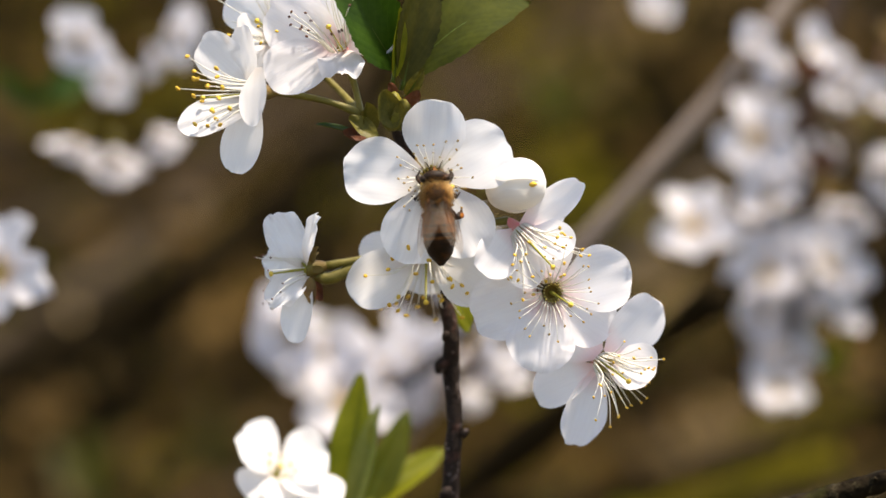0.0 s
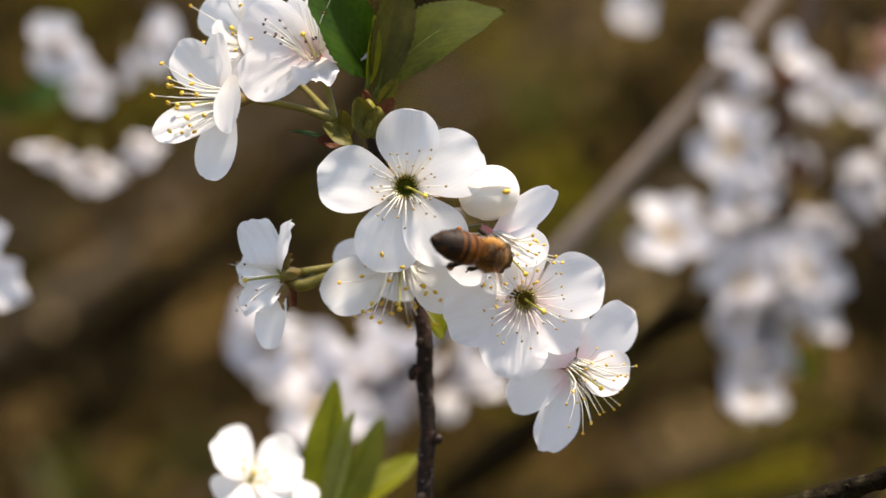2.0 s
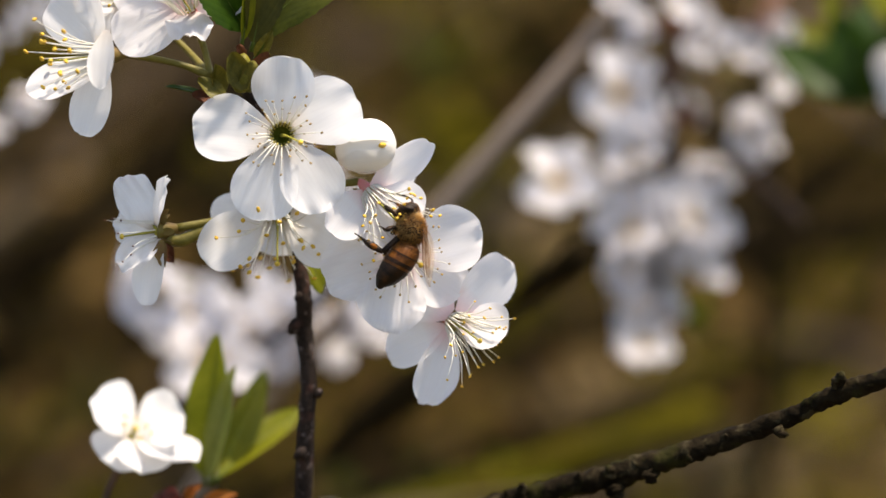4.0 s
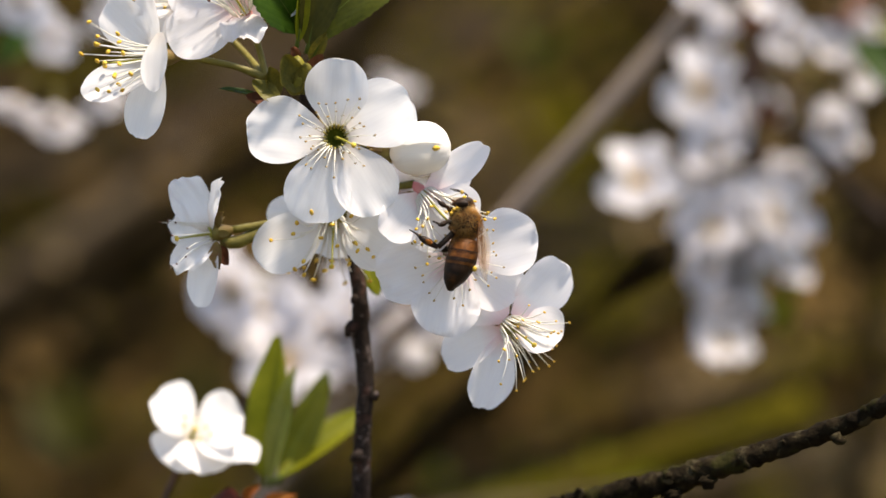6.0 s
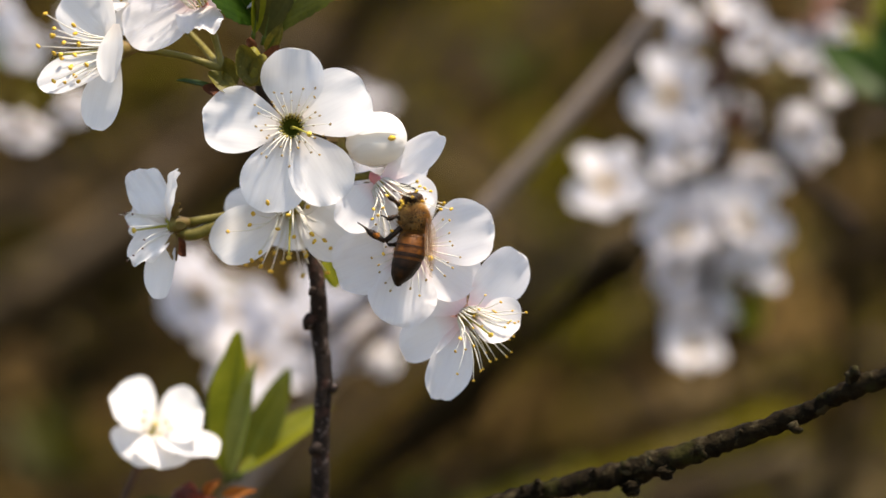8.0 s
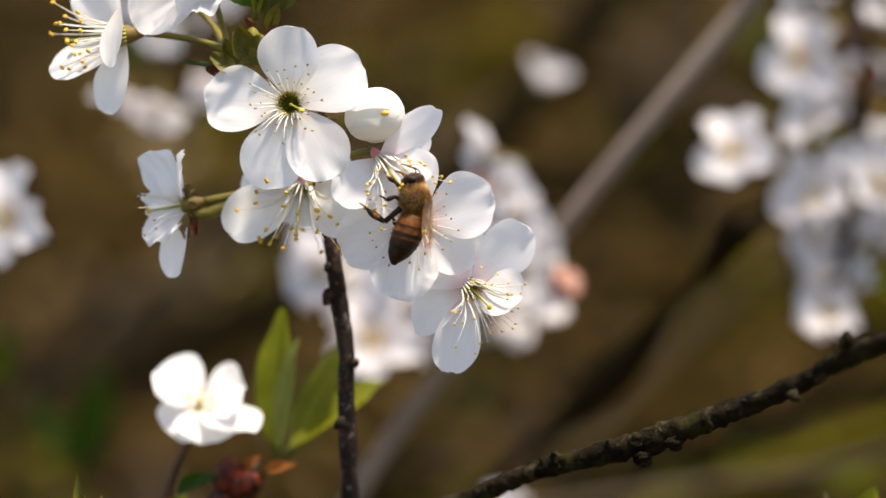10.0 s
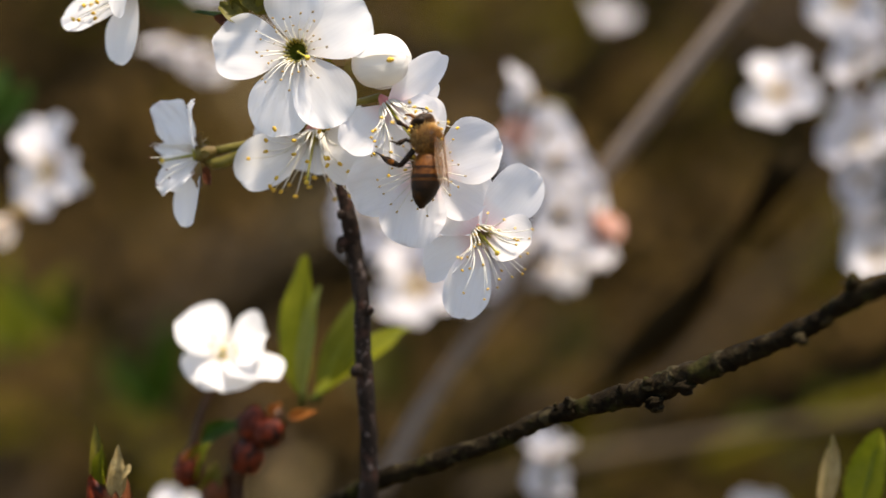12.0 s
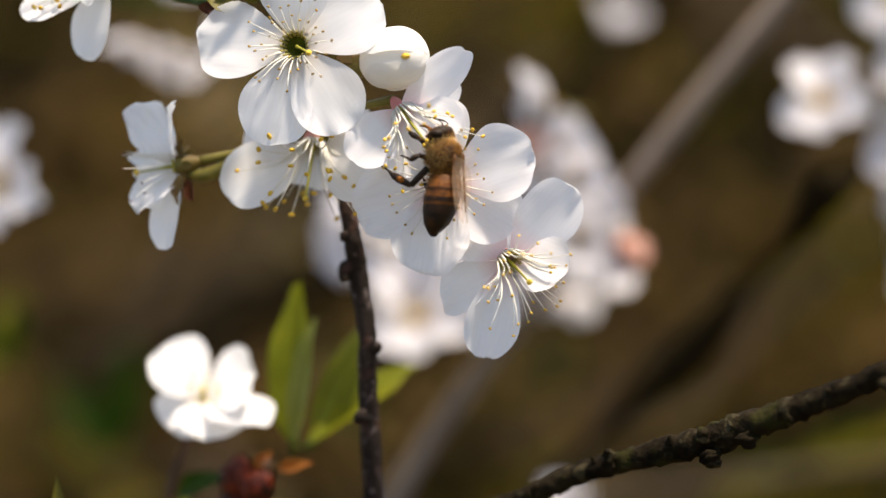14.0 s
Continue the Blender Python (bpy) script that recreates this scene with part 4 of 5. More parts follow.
leaf(tuft, vec((-10.9, 5.8, 4)) - c, vec((-16.6, 6.8, 2)) - c, 1.6, (0, -0.6, 1), LEAF, 0.2, 0.05, 0.1, 0, seed=6)
for k, (p, tip, w, m) in enumerate((((-5.3, 6.1, 0), (-7.0, 11.3, -2), 4.0, SCALE_GREEN), ((-4.5, 5.8, 1), (-4.1, 10.0, -1), 3.6, SCALE_GREEN),
                                    ((-8.1, 5.9, 2), (-9.3, 9.7, 0), 2.8, SCALE_GREEN), ((-9.3, 4.9, 2), (-12.6, 5.6, 1), 2.0, SCALE), ((-7.7, 4.8, 0), (-11.7, 7.8, 1), 2.6, SCALE_GREEN),
                                    ((-4.1, 8.7, 2), (-1.8, 11.4, 1), 2.2, SCALE), ((-1.7, 9.0, 4), (3.0, 9.3, 3), 2.2, SCALE), ((-5.3, 10.6, 1), (-6.1, 12.5, 0), 1.6, SCALE))):
    shape = blade(vec(p) - c, vec(tip) - c, w, (0.2, -1, 0.1), petal_outline(0, 0.42, k, 1.3), 0.35, 0.2, 0.25, 0, k, 7, 9)
    part("bud_scale", shape[:2], m, tuft, uvs=shape[2])
part("bud", ball(vec((-5.6, 8.4, 1)) - c, (1.9, 1.9, 2.9), (0.1, -0.2, 1), 8, 10, 0.08, 0.6, 0.3), SCALE_FRESH, tuft, "swollen yellow-green bud")

small = sprig((4.3, -19.5, 9), "small bright green leaf beside the twig")
c = vec((4.3, -19.5, 9))
leaf(small, vec((3.7, -16.2, 16)) - c, vec((5.4, -22.9, 15)) - c, 3.7, (0.3, -1, 0.4), LEAF_YOUNG, 0.15, 0.1, 0.1, 0, seed=7)
small = sprig((10.5, -11.9, 8), "small green leaf between the blossoms")
c = vec((10.5, -11.9, 8))
leaf(small, vec((10.7, -9.2, 8)) - c, vec((10.2, -14.7, 6)) - c, 3.0, (0.1, -1, 0.2), LEAF_YOUNG, 0.15, 0.1, 0.1, 0, seed=8)

# ---- the spray ----
NODE = (-10.2, 8.3, 4)
LOW = (-0.0, -11.0, 9)
main_blossom = blossom((0, 0, 0), (0.05, 0.10, -1), [
    ((0.5, 11.0, -1), 9.0, (0, 0.3, -1), {"cup": 0.08}), ((10.7, 5.2, 1), 10.4, (0.2, 0.3, -1)), ((6.6, -10.6, -1), 9.0, (0.2, -0.2, -1), {"twist": 0.15}),
    ((-3.9, -11.9, -1), 9.4, (0, 0, -1), {"cup": 0.07}), ((-12.5, 1.2, 0), 9.7, (-0.1, 0.2, -1))],
    "wide open white cherry blossom with a green heart", None, 24, 66, 5.9, 5, style=3.6, drift=(2.5, -1.5, 0), tight=0.55, dot=0.68, bowl=1.62, anther=ANTHER_OLIVE)
stamens(main_blossom, vec((0.05, 0.10, -1)), 16, 70, 3.0, 55, tight=0.5, dot=0.62, anther=ANTHER_OLIVE)

# half-open bud, a globe of wrapped petals
B = (7.7, -2.3, 3)
bud = planted("cherry_bud", B, "creamy white half-open cherry bud, a globe of wrapped petals", "blossom", SPRAY)
c = vec(B)
tip = vec((15.6, -1.3, 1)) - c
axis = tip.normalized()
front = (Vector((0, -1, 0)) - axis * axis.dot(Vector((0, -1, 0)))).normalized()
top = front.cross(axis) * (1 if front.cross(axis).z > 0 else -1)
for k, (turn, span, wall) in enumerate(((80, 84, 1.03), (-100, 80, 0.97), (185, 80, 1.0), (-15, 70, 0.92), (130, 60, 0.90))):
    verts, faces, uvs = [], [], []
    for j in range(15):
        s = j / 14
        for i in range(13):
            w = 2 * i / 12 - 1
            lat = math.pi * (0.04 + 0.955 * s)
            lon = radians(turn + w * span * min(1, 0.4 + 1.5 * s) + 16 * math.sin(2.6 * s + k))
            r = 3.75 * wall * (1 + 0.05 * abs(w) ** 5) * math.sin(lat) ** 0.8 * (1 + 0.05 * noise.noise(Vector((w * 1.6, s * 2.4, k * 3.1))))
            verts.append(axis * (4.2 - 4.35 * math.cos(lat) * (1 - 0.05 * w * w)) + (front * math.cos(lon) + top * math.sin(lon)) * r)
            uvs.append((w * 0.5, s))
    for j in range(14):
        for i in range(12):
            q = j * 13 + i
            faces.append((q, q + 1, q + 14, q + 13))
    part("petal", (verts, faces), PETAL_BUD, bud, uvs=uvs)
calyx(bud, axis, vec((-0.0, -5.8, 9)) - c, False, 0.7, reach=3.4, seed=4)
part("anther", ball(axis * 6.6 + Vector((0, -2.7, -0.2)), (0.5, 0.4, 0.6), axis, 5, 7, 0.1, 2), ANTHER, bud)

blossom((12.2, -8.0, 3), (0.60, -0.66, -0.46), [
    ((21.2, -0.9, 2), 5.2, (0.0, -0.5, -1), {"cup": 0.10, "widest": 0.5, "notch": 0.06, "round_tip": 1.7}), ((7.0, -14.1, -1), 6.6, (0.3, 0.1, -1), {"cup": 0.14}), ((13.6, -16.3, 1), 6.2, (0.2, 0.3, -1)),
    ((19.9, -10.8, 1), 6.4, (-0.2, 0.5, -1)), ((18.7, -4.4, 6), 5.4, (0, -0.6, -1))],
    "white cherry blossom seen from its side with a pink throat", LOW, 30, 46, 9.0, 8, True, PETAL_ROSY, style=8, tight=0.1, cup=0.42, sepals=2, bowl=0.6)
blossom((17.1, -16.8, 5), (0.12, -0.10, -1), [
    ((28.4, -13.7, 4), 9.4, (0.1, 0.1, -1)), ((5.7, -20.4, 4), 9.4, (0, 0.2, -1), {"ripple": 0.16}), ((14.5, -28.0, 2), 9.6, (0, 0, -1), {"ripple": 0.16}),
    ((15.6, -6.6, 6), 8.6, (0, 0, -1)), ((25.6, -22.6, 5), 8.4, (0.1, 0.1, -1), {"cup": 0.03, "bend": 0.04})],
    "white cherry blossom with a rosy heart visited by the bee", LOW, 28, 62, 8.0, 12, False, PETAL_ROSY, style=7, drift=(1.5, -1, 0), tight=0.3, dot=0.68, bowl=1.3, anther=ANTHER_OLIVE, inside=CUP_TAN)
blossom((24.2, -26.5, 6), (0.56, -0.42, -0.72), [
    ((32.4, -17.7, 7), 7.8, (0.3, -0.3, -1)), ((31.8, -28.4, 4), 7.6, (0.2, 0.3, -1), {"cup": 0.15}), ((20.3, -38.7, 8), 6.8, (0.4, 0, -1), {"ripple": 0.18}),
    ((14.9, -31.8, 9), 6.6, (0.2, 0.5, -1), {"cup": 0.16}), ((18.6, -20.6, 8.5), 9.0, (0.0, -0.2, -1))],
    "white cherry blossom facing down with a pink throat and long stamens", (11.0, -14.0, 17), 32, 52, 8.6, 17, True, PETAL_ROSY, style=6.5, tight=0.12, dot=0.75, bowl=1.25, sepals=0, cup=0.5, inside=CUP_ROSE)
blossom((-0.7, -11.3, 9), (0.0, -0.85, -0.55), [
    ((-11.3, -18.0, 5), 8.2, (0.1, 0.2, -1), {"cup": 0.12}), ((-10.4, -10.8, 10), 5.6, (0, 0.2, -1)), ((8.9, -17.1, 5), 9.0, (-0.1, 0.2, -1)),
    ((6.2, -9.0, 12), 9.0, (0, -0.6, -1)), ((-1.9, -17.1, 12), 8.0, (0, -0.2, -1))],
    "white cherry blossom hanging face down in the shade", LOW, 34, 76, 9.2, 21, True, style=8.4, cup=0.7, tight=0.15, dot=1.3, bowl=1.25, inside=STYLE)
side_blossom = blossom((-17.9, -13.7, 6), (-0.95, -0.15, -0.25), [
    ((-22.7, -5.6, 4), 5.6, (-0.3, 0.1, -1), {"ripple": 0.45, "widest": 0.5}), ((-16.1, -6.1, 0), 3.8, (-0.9, 0.2, -0.7), {"ripple": 0.2}), ((-19.1, -24.3, 4), 4.8, (-0.4, 0.2, -0.9), {"cup": 0.2}),
    ((-22.8, -18.8, 3), 5.0, (-0.2, 0.2, -1), {"ripple": 0.45, "widest": 0.5}), ((-23.9, -12.4, 7), 6.0, (-0.2, 0.1, -1), {"widest": 0.5, "ripple": 0.4})],
    "white cherry blossom seen in profile on a thick green stalk", (-3.0, -10.8, 9), 12, 35, 6.6, 25, style=5, tight=0.3, dot=0.6, cup=0.6, bowl=1.0, anther=ANTHER_DARK)
c = vec((-17.9, -13.7, 6))
part("stalk", tube([vec(p) - c for p in ((-16.6, -14.6, 7), (-14.4, -15.0, 7), (-10.6, -13.3, 8), (-5.6, -11.4, 9), (-1.5, -9.8, 9))], (0.9, 0.95, 0.8, 0.75, 0.8), 10, 6, 0.05), STALK, side_blossom, "thick green stalk")
for base, tip, w, m in (((-17.2, -14.9, 5), (-16.6, -18.8, 4), 2.2, CALYX), ((-16.6, -15.5, 6), (-15.4, -18.2, 5), 2.2, SCALE), ((-17.3, -13.1, 6), (-16.2, -10.5, 4), 1.5, CALYX)):
    shape = blade(vec(base) - c, vec(tip) - c, w, (-0.4, -1, 0.2), petal_outline(0, 0.42, w, 1.4), 0.4, -0.1, 0.3, 0, w, 7, 9)
    part("sepal", shape[:2], m, side_blossom, "russet reflexed sepal", uvs=shape[2])
blossom((-24.8, 10.9, 1), (-0.92, -0.12, -0.42), [
    ((-27.2, 20.6, 2), 5.0, (-0.7, 0.1, -0.7)), ((-27.8, -0.4, 2), 6.2, (-0.35, 0.1, -1)), ((-35.3, 5.4, 0), 6.4, (-0.1, 0.7, -1), {"cup": 0.14}),
    ((-32.9, 18.7, 5), 6.6, (-0.2, -0.1, -1)), ((-25.0, 5.9, -4), 4.2, (-0.5, 0, -1), {"cup": 0.2, "root": (-24.3, 14.3, -2), "widest": 0.5})],
    "white cherry blossom facing sideways with golden anthers", NODE, 20, 36, 9.4, 31, style=8, tight=0.1, dot=1.3, sepals=0, cup=0.62)
blossom((-13.1, 17.5, 3), (-0.40, 0.70, -0.60), [
    ((-23.6, 12.6, 1), 8.0, (-0.2, 0.1, -1)), ((-23.2, 23.0, 2), 9.6, (-0.1, -0.1, -1)), ((-12.7, 13.1, -2), 6.8, (0, 0.7, -1), {"ripple": 0.3}),
    ((-12.8, 26.9, 4), 9.4, (0, -0.2, -1)), ((-5.2, 22.1, 4), 8.0, (0.2, 0, -1))],
    "white cherry blossom with dark speckled anthers below a leaf", NODE, 24, 42, 8.4, 37, True, PETAL_ROSY, bowl=1.1, style=4, tight=0.3, dot=0.85, anther=ANTHER_DARK, cup=0.5)
blossom((-22.8, 20.1, 9), (-0.55, 0.35, -0.75), [
    ((-28.8, 25.7, 8), 7.4, (-0.4, 0.2, -1)), ((-28.0, 19.9, 6), 6.4, (-0.5, 0.3, -1)), ((-23.6, 13.3, 7), 5.4, (-0.3, 0.5, -1)), ((-20.3, 27.3, 8), 8.0, (0, 0.2, -1)), ((-17.2, 18.6, 10), 7.0, (0.2, 0.2, -1))],
    "white cherry blossom tucked behind two others", NODE, 16, 50, 8.0, 41, True, style=4)

# ---- the lower tuft, a little behind ----
low_blossom = blossom((-22.6, -44.2, 27), (0.35, 0.75, -0.55), [
    ((-27.6, -36.9, 26), 11.0, (0.45, 0.7, -0.6), {"cup": 0.03, "bend": 0.03}), ((-15.2, -40.0, 27), 11.4, (0.4, 0.8, -0.5), {"cup": 0.03, "bend": 0.03}), ((-26.3, -48.2, 24), 9.2, (0.4, 0.85, -0.5), {"bend": 0.0, "widest": 0.5}),
    ((-12.7, -47.6, 24), 9.0, (0.4, 0.85, -0.5), {"bend": 0.0}), ((-20.0, -49.4, 23), 10.0, (0.4, 0.85, -0.5), {"bend": 0.0, "widest": 0.5})],
    "sunlit white cherry blossom low on the branch", None, 6, 30, 2.2, 45, style=1.6, group="", bowl=1.0, sepals=2, cup=0.6)
c = vec((-22.6, -44.2, 27))
part("stalk", tube([vec(p) - c for p in ((-23.4, -46.6, 28), (-25.0, -50.0, 28), (-26.9, -54.3, 27), (-28.1, -59.4, 26))], (0.75, 0.6, 0.55, 0.7), 9, 6, 0.06), STALK_DARK, low_blossom, "dark russet stalk")
low = sprig((-12.9, -50.5, 32), "tuft of young green leaves with russet bud scales")
c = vec((-12.9, -50.5, 32))
# the second, pale blade is added as the first leaf's lit right half
for k, (base, tip, w, face, m) in enumerate((
        ((-12.2, -51.0, 33), (-10.0, -28.9, 32), 6.8, (-0.3, -1, 0), LEAF_YOUNG), ((-11.2, -51.0, 31), (-7.3, -33.6, 30), 4.2, (-0.5, -1, 0.5), LEAF_LIT),
        ((-10.3, -51.0, 34), (3.4, -41.0, 42), 5.6, (0, -0.7, 0.8), LEAF_YOUNG), ((-9.8, -51.0, 35), (-2.9, -34.8, 40), 5.4, (0.3, -1, 0.3), LEAF_OLIVE))):
    leaf(low, vec(base) - c, vec(tip) - c, w, face, m, 0.45, 0.08, 0.1, 0, seed=20 + k)


def plump_bud(parent, foot, tip, width, material, turn=0.0):
    """A swollen bud of overlapping scales, each a curved shell about its axis."""
    foot, tip = Vector(foot), Vector(tip)
    a, x, y = ring(tip - foot)
    length = (tip - foot).length
    for k in range(5):
        t = turn + k * 2.4
        out = x * math.cos(t) + y * math.sin(t)
        side = a.cross(out)
        start, reach = 0.10 * k, 0.62 + 0.09 * k
        points, faces = [], []
        for j in range(8):
            f = j / 7
            along = start + (reach - start) * f
            r = 0.5 * width * (1.02 - 0.06 * k) * math.sin(math.pi * min(1.0, 0.14 + 0.82 * along)) ** 0.7
            span = 1.35 * math.sin(math.pi * (0.18 + 0.80 * f)) ** 0.6
            for i in range(7):
                b = span * (2 * i / 6 - 1)
                points.append(foot + a * length * along + (out * math.cos(b) + side * math.sin(b)) * r * (1 + 0.07 * noise.noise(Vector((b * 2, f * 3, k + width)))))
        for j in range(7):
            for i in range(6):
                q = j * 7 + i
                faces.append((q, q + 1, q + 8, q + 7))
        part("bud_scale", (points, faces), material, parent)
    part("bud", ball(foot.lerp(tip, 0.45), (width * 0.40, width * 0.40, length * 0.46), a, 8, 10, 0.06, 0.8, 0.2), material, parent)


for foot, tip, w, m, turn in (((-18.2, -57.6, 26), (-16.2, -51.2, 24), 5.2, SCALE_RED, 0.3), ((-16.4, -57.4, 25), (-12.2, -53.8, 24), 4.8, SCALE_RED, 1.1),
                              ((-19.6, -62.4, 26), (-17.2, -55.2, 25), 5.4, SCALE_RED, 2.0), ((-28.6, -64.0, 25), (-27.0, -57.8, 24), 4.6, SCALE_RED, 0.0), ((-24.4, -67.0, 25), (-22.4, -61.8, 24), 4.4, SCALE, 1.7)):
    plump_bud(low, vec(foot) - c, vec(tip) - c, w, m, turn)
for k, (base, tip, w, m) in enumerate((
        ((-12.0, -53.6, 26), (-7.4, -52.8, 25), 1.7, SCALE_ORANGE),
        ((-14.6, -54.0, 25), (-12.6, -51.4, 24), 1.9, SCALE_ORANGE),
        ((-28.0, -61.0, 24), (-25.6, -57.4, 23), 2.4, SCALE_ORANGE),
        ((-26.6, -62.8, 24), (-24.2, -57.6, 23), 4.2, LEAF_YOUNG),
        ((-24.6, -64.4, 24), (-22.6, -60.4, 23), 3.2, SCALE_GREEN),
        ((-26.7, -57.4, 28), (-20.4, -54.6, 27), 3.2, LEAF))):
    shape = blade(vec(base) - c, vec(tip) - c, w, (0.5 * (-1) ** k, -1, 0.25), petal_outline(-0.12, 0.4, k, 1.6), 0.4, -0.35, 0.2, 0.2, k + 5, 9, 11)
    part("bud_scale", shape[:2], m, low, uvs=shape[2])
part("woody_spur", tube([vec((-23.9, -74.9, 28)) - c, vec((-21.8, -66.4, 27)) - c, vec((-19.6, -60.1, 26)) - c, vec((-14.2, -52.6, 29)) - c], (2.0, 1.7, 1.5, 0.8), 10, 8, 0.35, 0.8), STALK_DARK, low, "dark knobbly spur")
base = (-32.3, -63.7, 3)
shoot = planted("young_shoot", base, "opening green and russet shoot tip", "shoot")
o = vec(base)
plump_bud(shoot, vec((-31.4, -68.0, 3)) - o, vec((-30.8, -58.0, 2)) - o, 5.2, SCALE, 0.6)
for k, (foot, tip, w, m) in enumerate((
        ((-33.4, -63.0, 2), (-33.2, -53.4, 1), 2.8, SCALE_GREEN),
        ((-32.0, -62.4, 1.5), (-31.9, -56.0, 0.5), 2.6, LEAF_YOUNG),
        ((-30.6, -63.4, 1), (-29.4, -56.2, 0), 3.0, SCALE_STRAW),
        ((-30.0, -64.0, 1), (-28.2, -58.8, 0), 2.8, SCALE_STRAW),
        ((-33.2, -65.0, 1), (-33.8, -60.0, 0), 3.0, SCALE_RED))):
    shape = blade(vec(foot) - o, vec(tip) - o, w, (0.5 * (-1) ** k, -1, 0.2), petal_outline(-0.15, 0.4, k, 1.3), 0.5, -0.2, 0.25, 0.2, k + 3, 9, 11)
    part("bud_scale", shape[:2], m, shoot, uvs=shape[2])
corner = sprig((77.5, -62.9, -2), "young folded leaves at a shoot tip")
c = vec((77.5, -62.9, -2))
leaf(corner, vec((72.3, -65.5, -2)) - c, vec((74.4, -55.0, -2)) - c, 3.0, (0.5, -1, 0), SCALE_STRAW, 0.7, 0.05, 0.3, 0, seed=33)
leaf(corner, vec((77.4, -66.6, -2)) - c, vec((81.0, -54.0, -3)) - c, 5.6, (-0.2, -1, 0.2), LEAF_YOUNG, 0.45, 0.1, 0.3, 9, seed=34)
leaf(corner, vec((78.9, -63.7, -1)) - c, vec((81.3, -56.1, -1)) - c, 3.0, (0.5, -1, 0.2), LEAF_BRONZE, 0.5, 0.1, 0.3, 0, seed=36)


# ---- the bee: built along +x, back up, in millimetres ----
def honeybee():
    bee = new("honeybee")
    bee.empty_display_size = 0.003
    tagged(bee, "brown furry honeybee with banded abdomen and folded wings", "bee")
    rng = random.Random(9)
    # abdomen of overlapping rings, dark edged
    line = [(-0.6, 0.1, 1.2), (-1.3, 0.1, 1.85), (-2.7, 0.05, 2.2), (-4.2, -0.15, 2.22), (-5.7, -0.4, 1.98), (-7.0, -0.7, 1.45), (-8.0, -1.0, 0.6)]
    prof = glide([Vector(p) for p in line], 8)
    bands = {}
    for i in range(len(prof) - 1):
        s = i / (len(prof) - 1)
        ringno = int(s * 6.0)
        within = s * 6.0 - ringno
        key = "amber" if within < (0.95, 0.80, 0.55, 0.15, 0.0, 0.0)[min(ringno, 5)] else "dark"
        a, b = prof[i], prof[i + 1]
        lip = 1.0 + 0.05 * within
        bands.setdefault((ringno, key), []).append((a, b, lip))
    abdomen = None
    for (ringno, key), rows in sorted(bands.items()):
        verts, faces = [], []
        for q, (a, b, lip) in enumerate(rows):
            for p in ((a, b) if q == len(rows) - 1 else (a,)):
                for k in range(20):
                    t = 2 * math.pi * k / 20
                    verts.append(Vector((p.x, math.cos(t) * p.z * lip, p.y + math.sin(t) * p.z * 0.92 * lip)))
        for j in range(len(verts) // 20 - 1):
            for k in range(20):
                faces.append((j * 20 + k, j * 20 + (k + 1) % 20, j * 20 + 20 + (k + 1) % 20, j * 20 + 20 + k))
        verts = [v - Vector((-0.6, 0, 0)) for v in verts]
        if abdomen is None:
            abdomen = part("abdomen", (verts, faces), AMBER, bee, "amber and dark banded abdomen")
        else:
            part("abdomen_band", (verts, faces), AMBER if key == "amber" else CHITIN_BROWN if ringno < 4 else CHITIN, abdomen)
    part("abdomen_tip", ball((-7.3, 0, -1.0), (0.62, 0.62, 0.5), (1, 0, 0.3), 6, 12), CHITIN, abdomen)
    thorax = part("thorax", ball((1.2, 0, 0.2), (2.0, 2.05, 2.1), (1, 0, 0), 10, 16, 0.05, 1), CHITIN, bee)
    head = part("head", ball((3.9, 0, -0.25), (1.85, 1.75, 1.05), (1, 0, -0.35), 8, 14), CHITIN, bee)
    for side in (-1, 1):
        part("eye", ball((3.85, side * 1.45, 0.05), (0.55, 0.95, 0.75), (0.3, side, 0), 7, 10), CHITIN, head, "glossy black eye")
        part("antenna", tube([(4.6, side * 0.4, 0.1), (5.3, side * 0.7, 0.5), (5.9, side * 1.0, -0.4), (6.2, side * 1.2, -1.6)], (0.09, 0.08, 0.10, 0.08), 6, 5), CHITIN, head)
    part("tongue", tube([(4.5, 0, -1.2), (5.2, 0, -2.0), (5.4, 0, -2.9)], (0.28, 0.2, 0.1), 6, 4), AMBER, head)

    def fur(name, centre, size, count, length, material, keep, seed, on=None):
        r = random.Random(seed)
        verts, faces = [], []
        while count:
            w = Vector((r.gauss(0, 1), r.gauss(0, 1), r.gauss(0, 1))).normalized()
            if not keep(w):
                continue
            count -= 1
            root = Vector(centre) + Vector((w.x * size[0], w.y * size[1], w.z * size[2])) * 0.97
            out = (w + 0.45 * Vector((r.uniform(-1, 0.4), r.uniform(-1, 1), r.uniform(-1, 1)))).normalized()
            side = out.orthogonal().normalized()
            other = out.cross(side)
            long = length * r.uniform(0.6, 1.25)
            i = len(verts)
            verts += [root + side * 0.036, root - side * 0.018 + other * 0.031, root - side * 0.018 - other * 0.031, root + out * long - Vector((0.15 * long, 0, 0.1 * long))]
            faces += [(i, i + 1, i + 3), (i + 1, i + 2, i + 3), (i + 2, i, i + 3)]
        part(name, (verts, faces), material, on or bee, kind="stuff")

    fur("thorax_fur", (1.2, 0, 0.2), (2.1, 2.0, 2.05), 2600, 0.65, FUR, lambda w: True, 1)
    fur("collar_fur", (1.6, 0, 0.0), (2.2, 2.1, 2.0), 1300, 0.75, FUR_PALE, lambda w: w.x > 0.35 or abs(w.y) > 0.65, 2)
    fur("face_fur", (3.8, 0, -0.2), (1.2, 1.7, 1.7), 300, 0.4, FUR, lambda w: w.x > -0.3, 3)
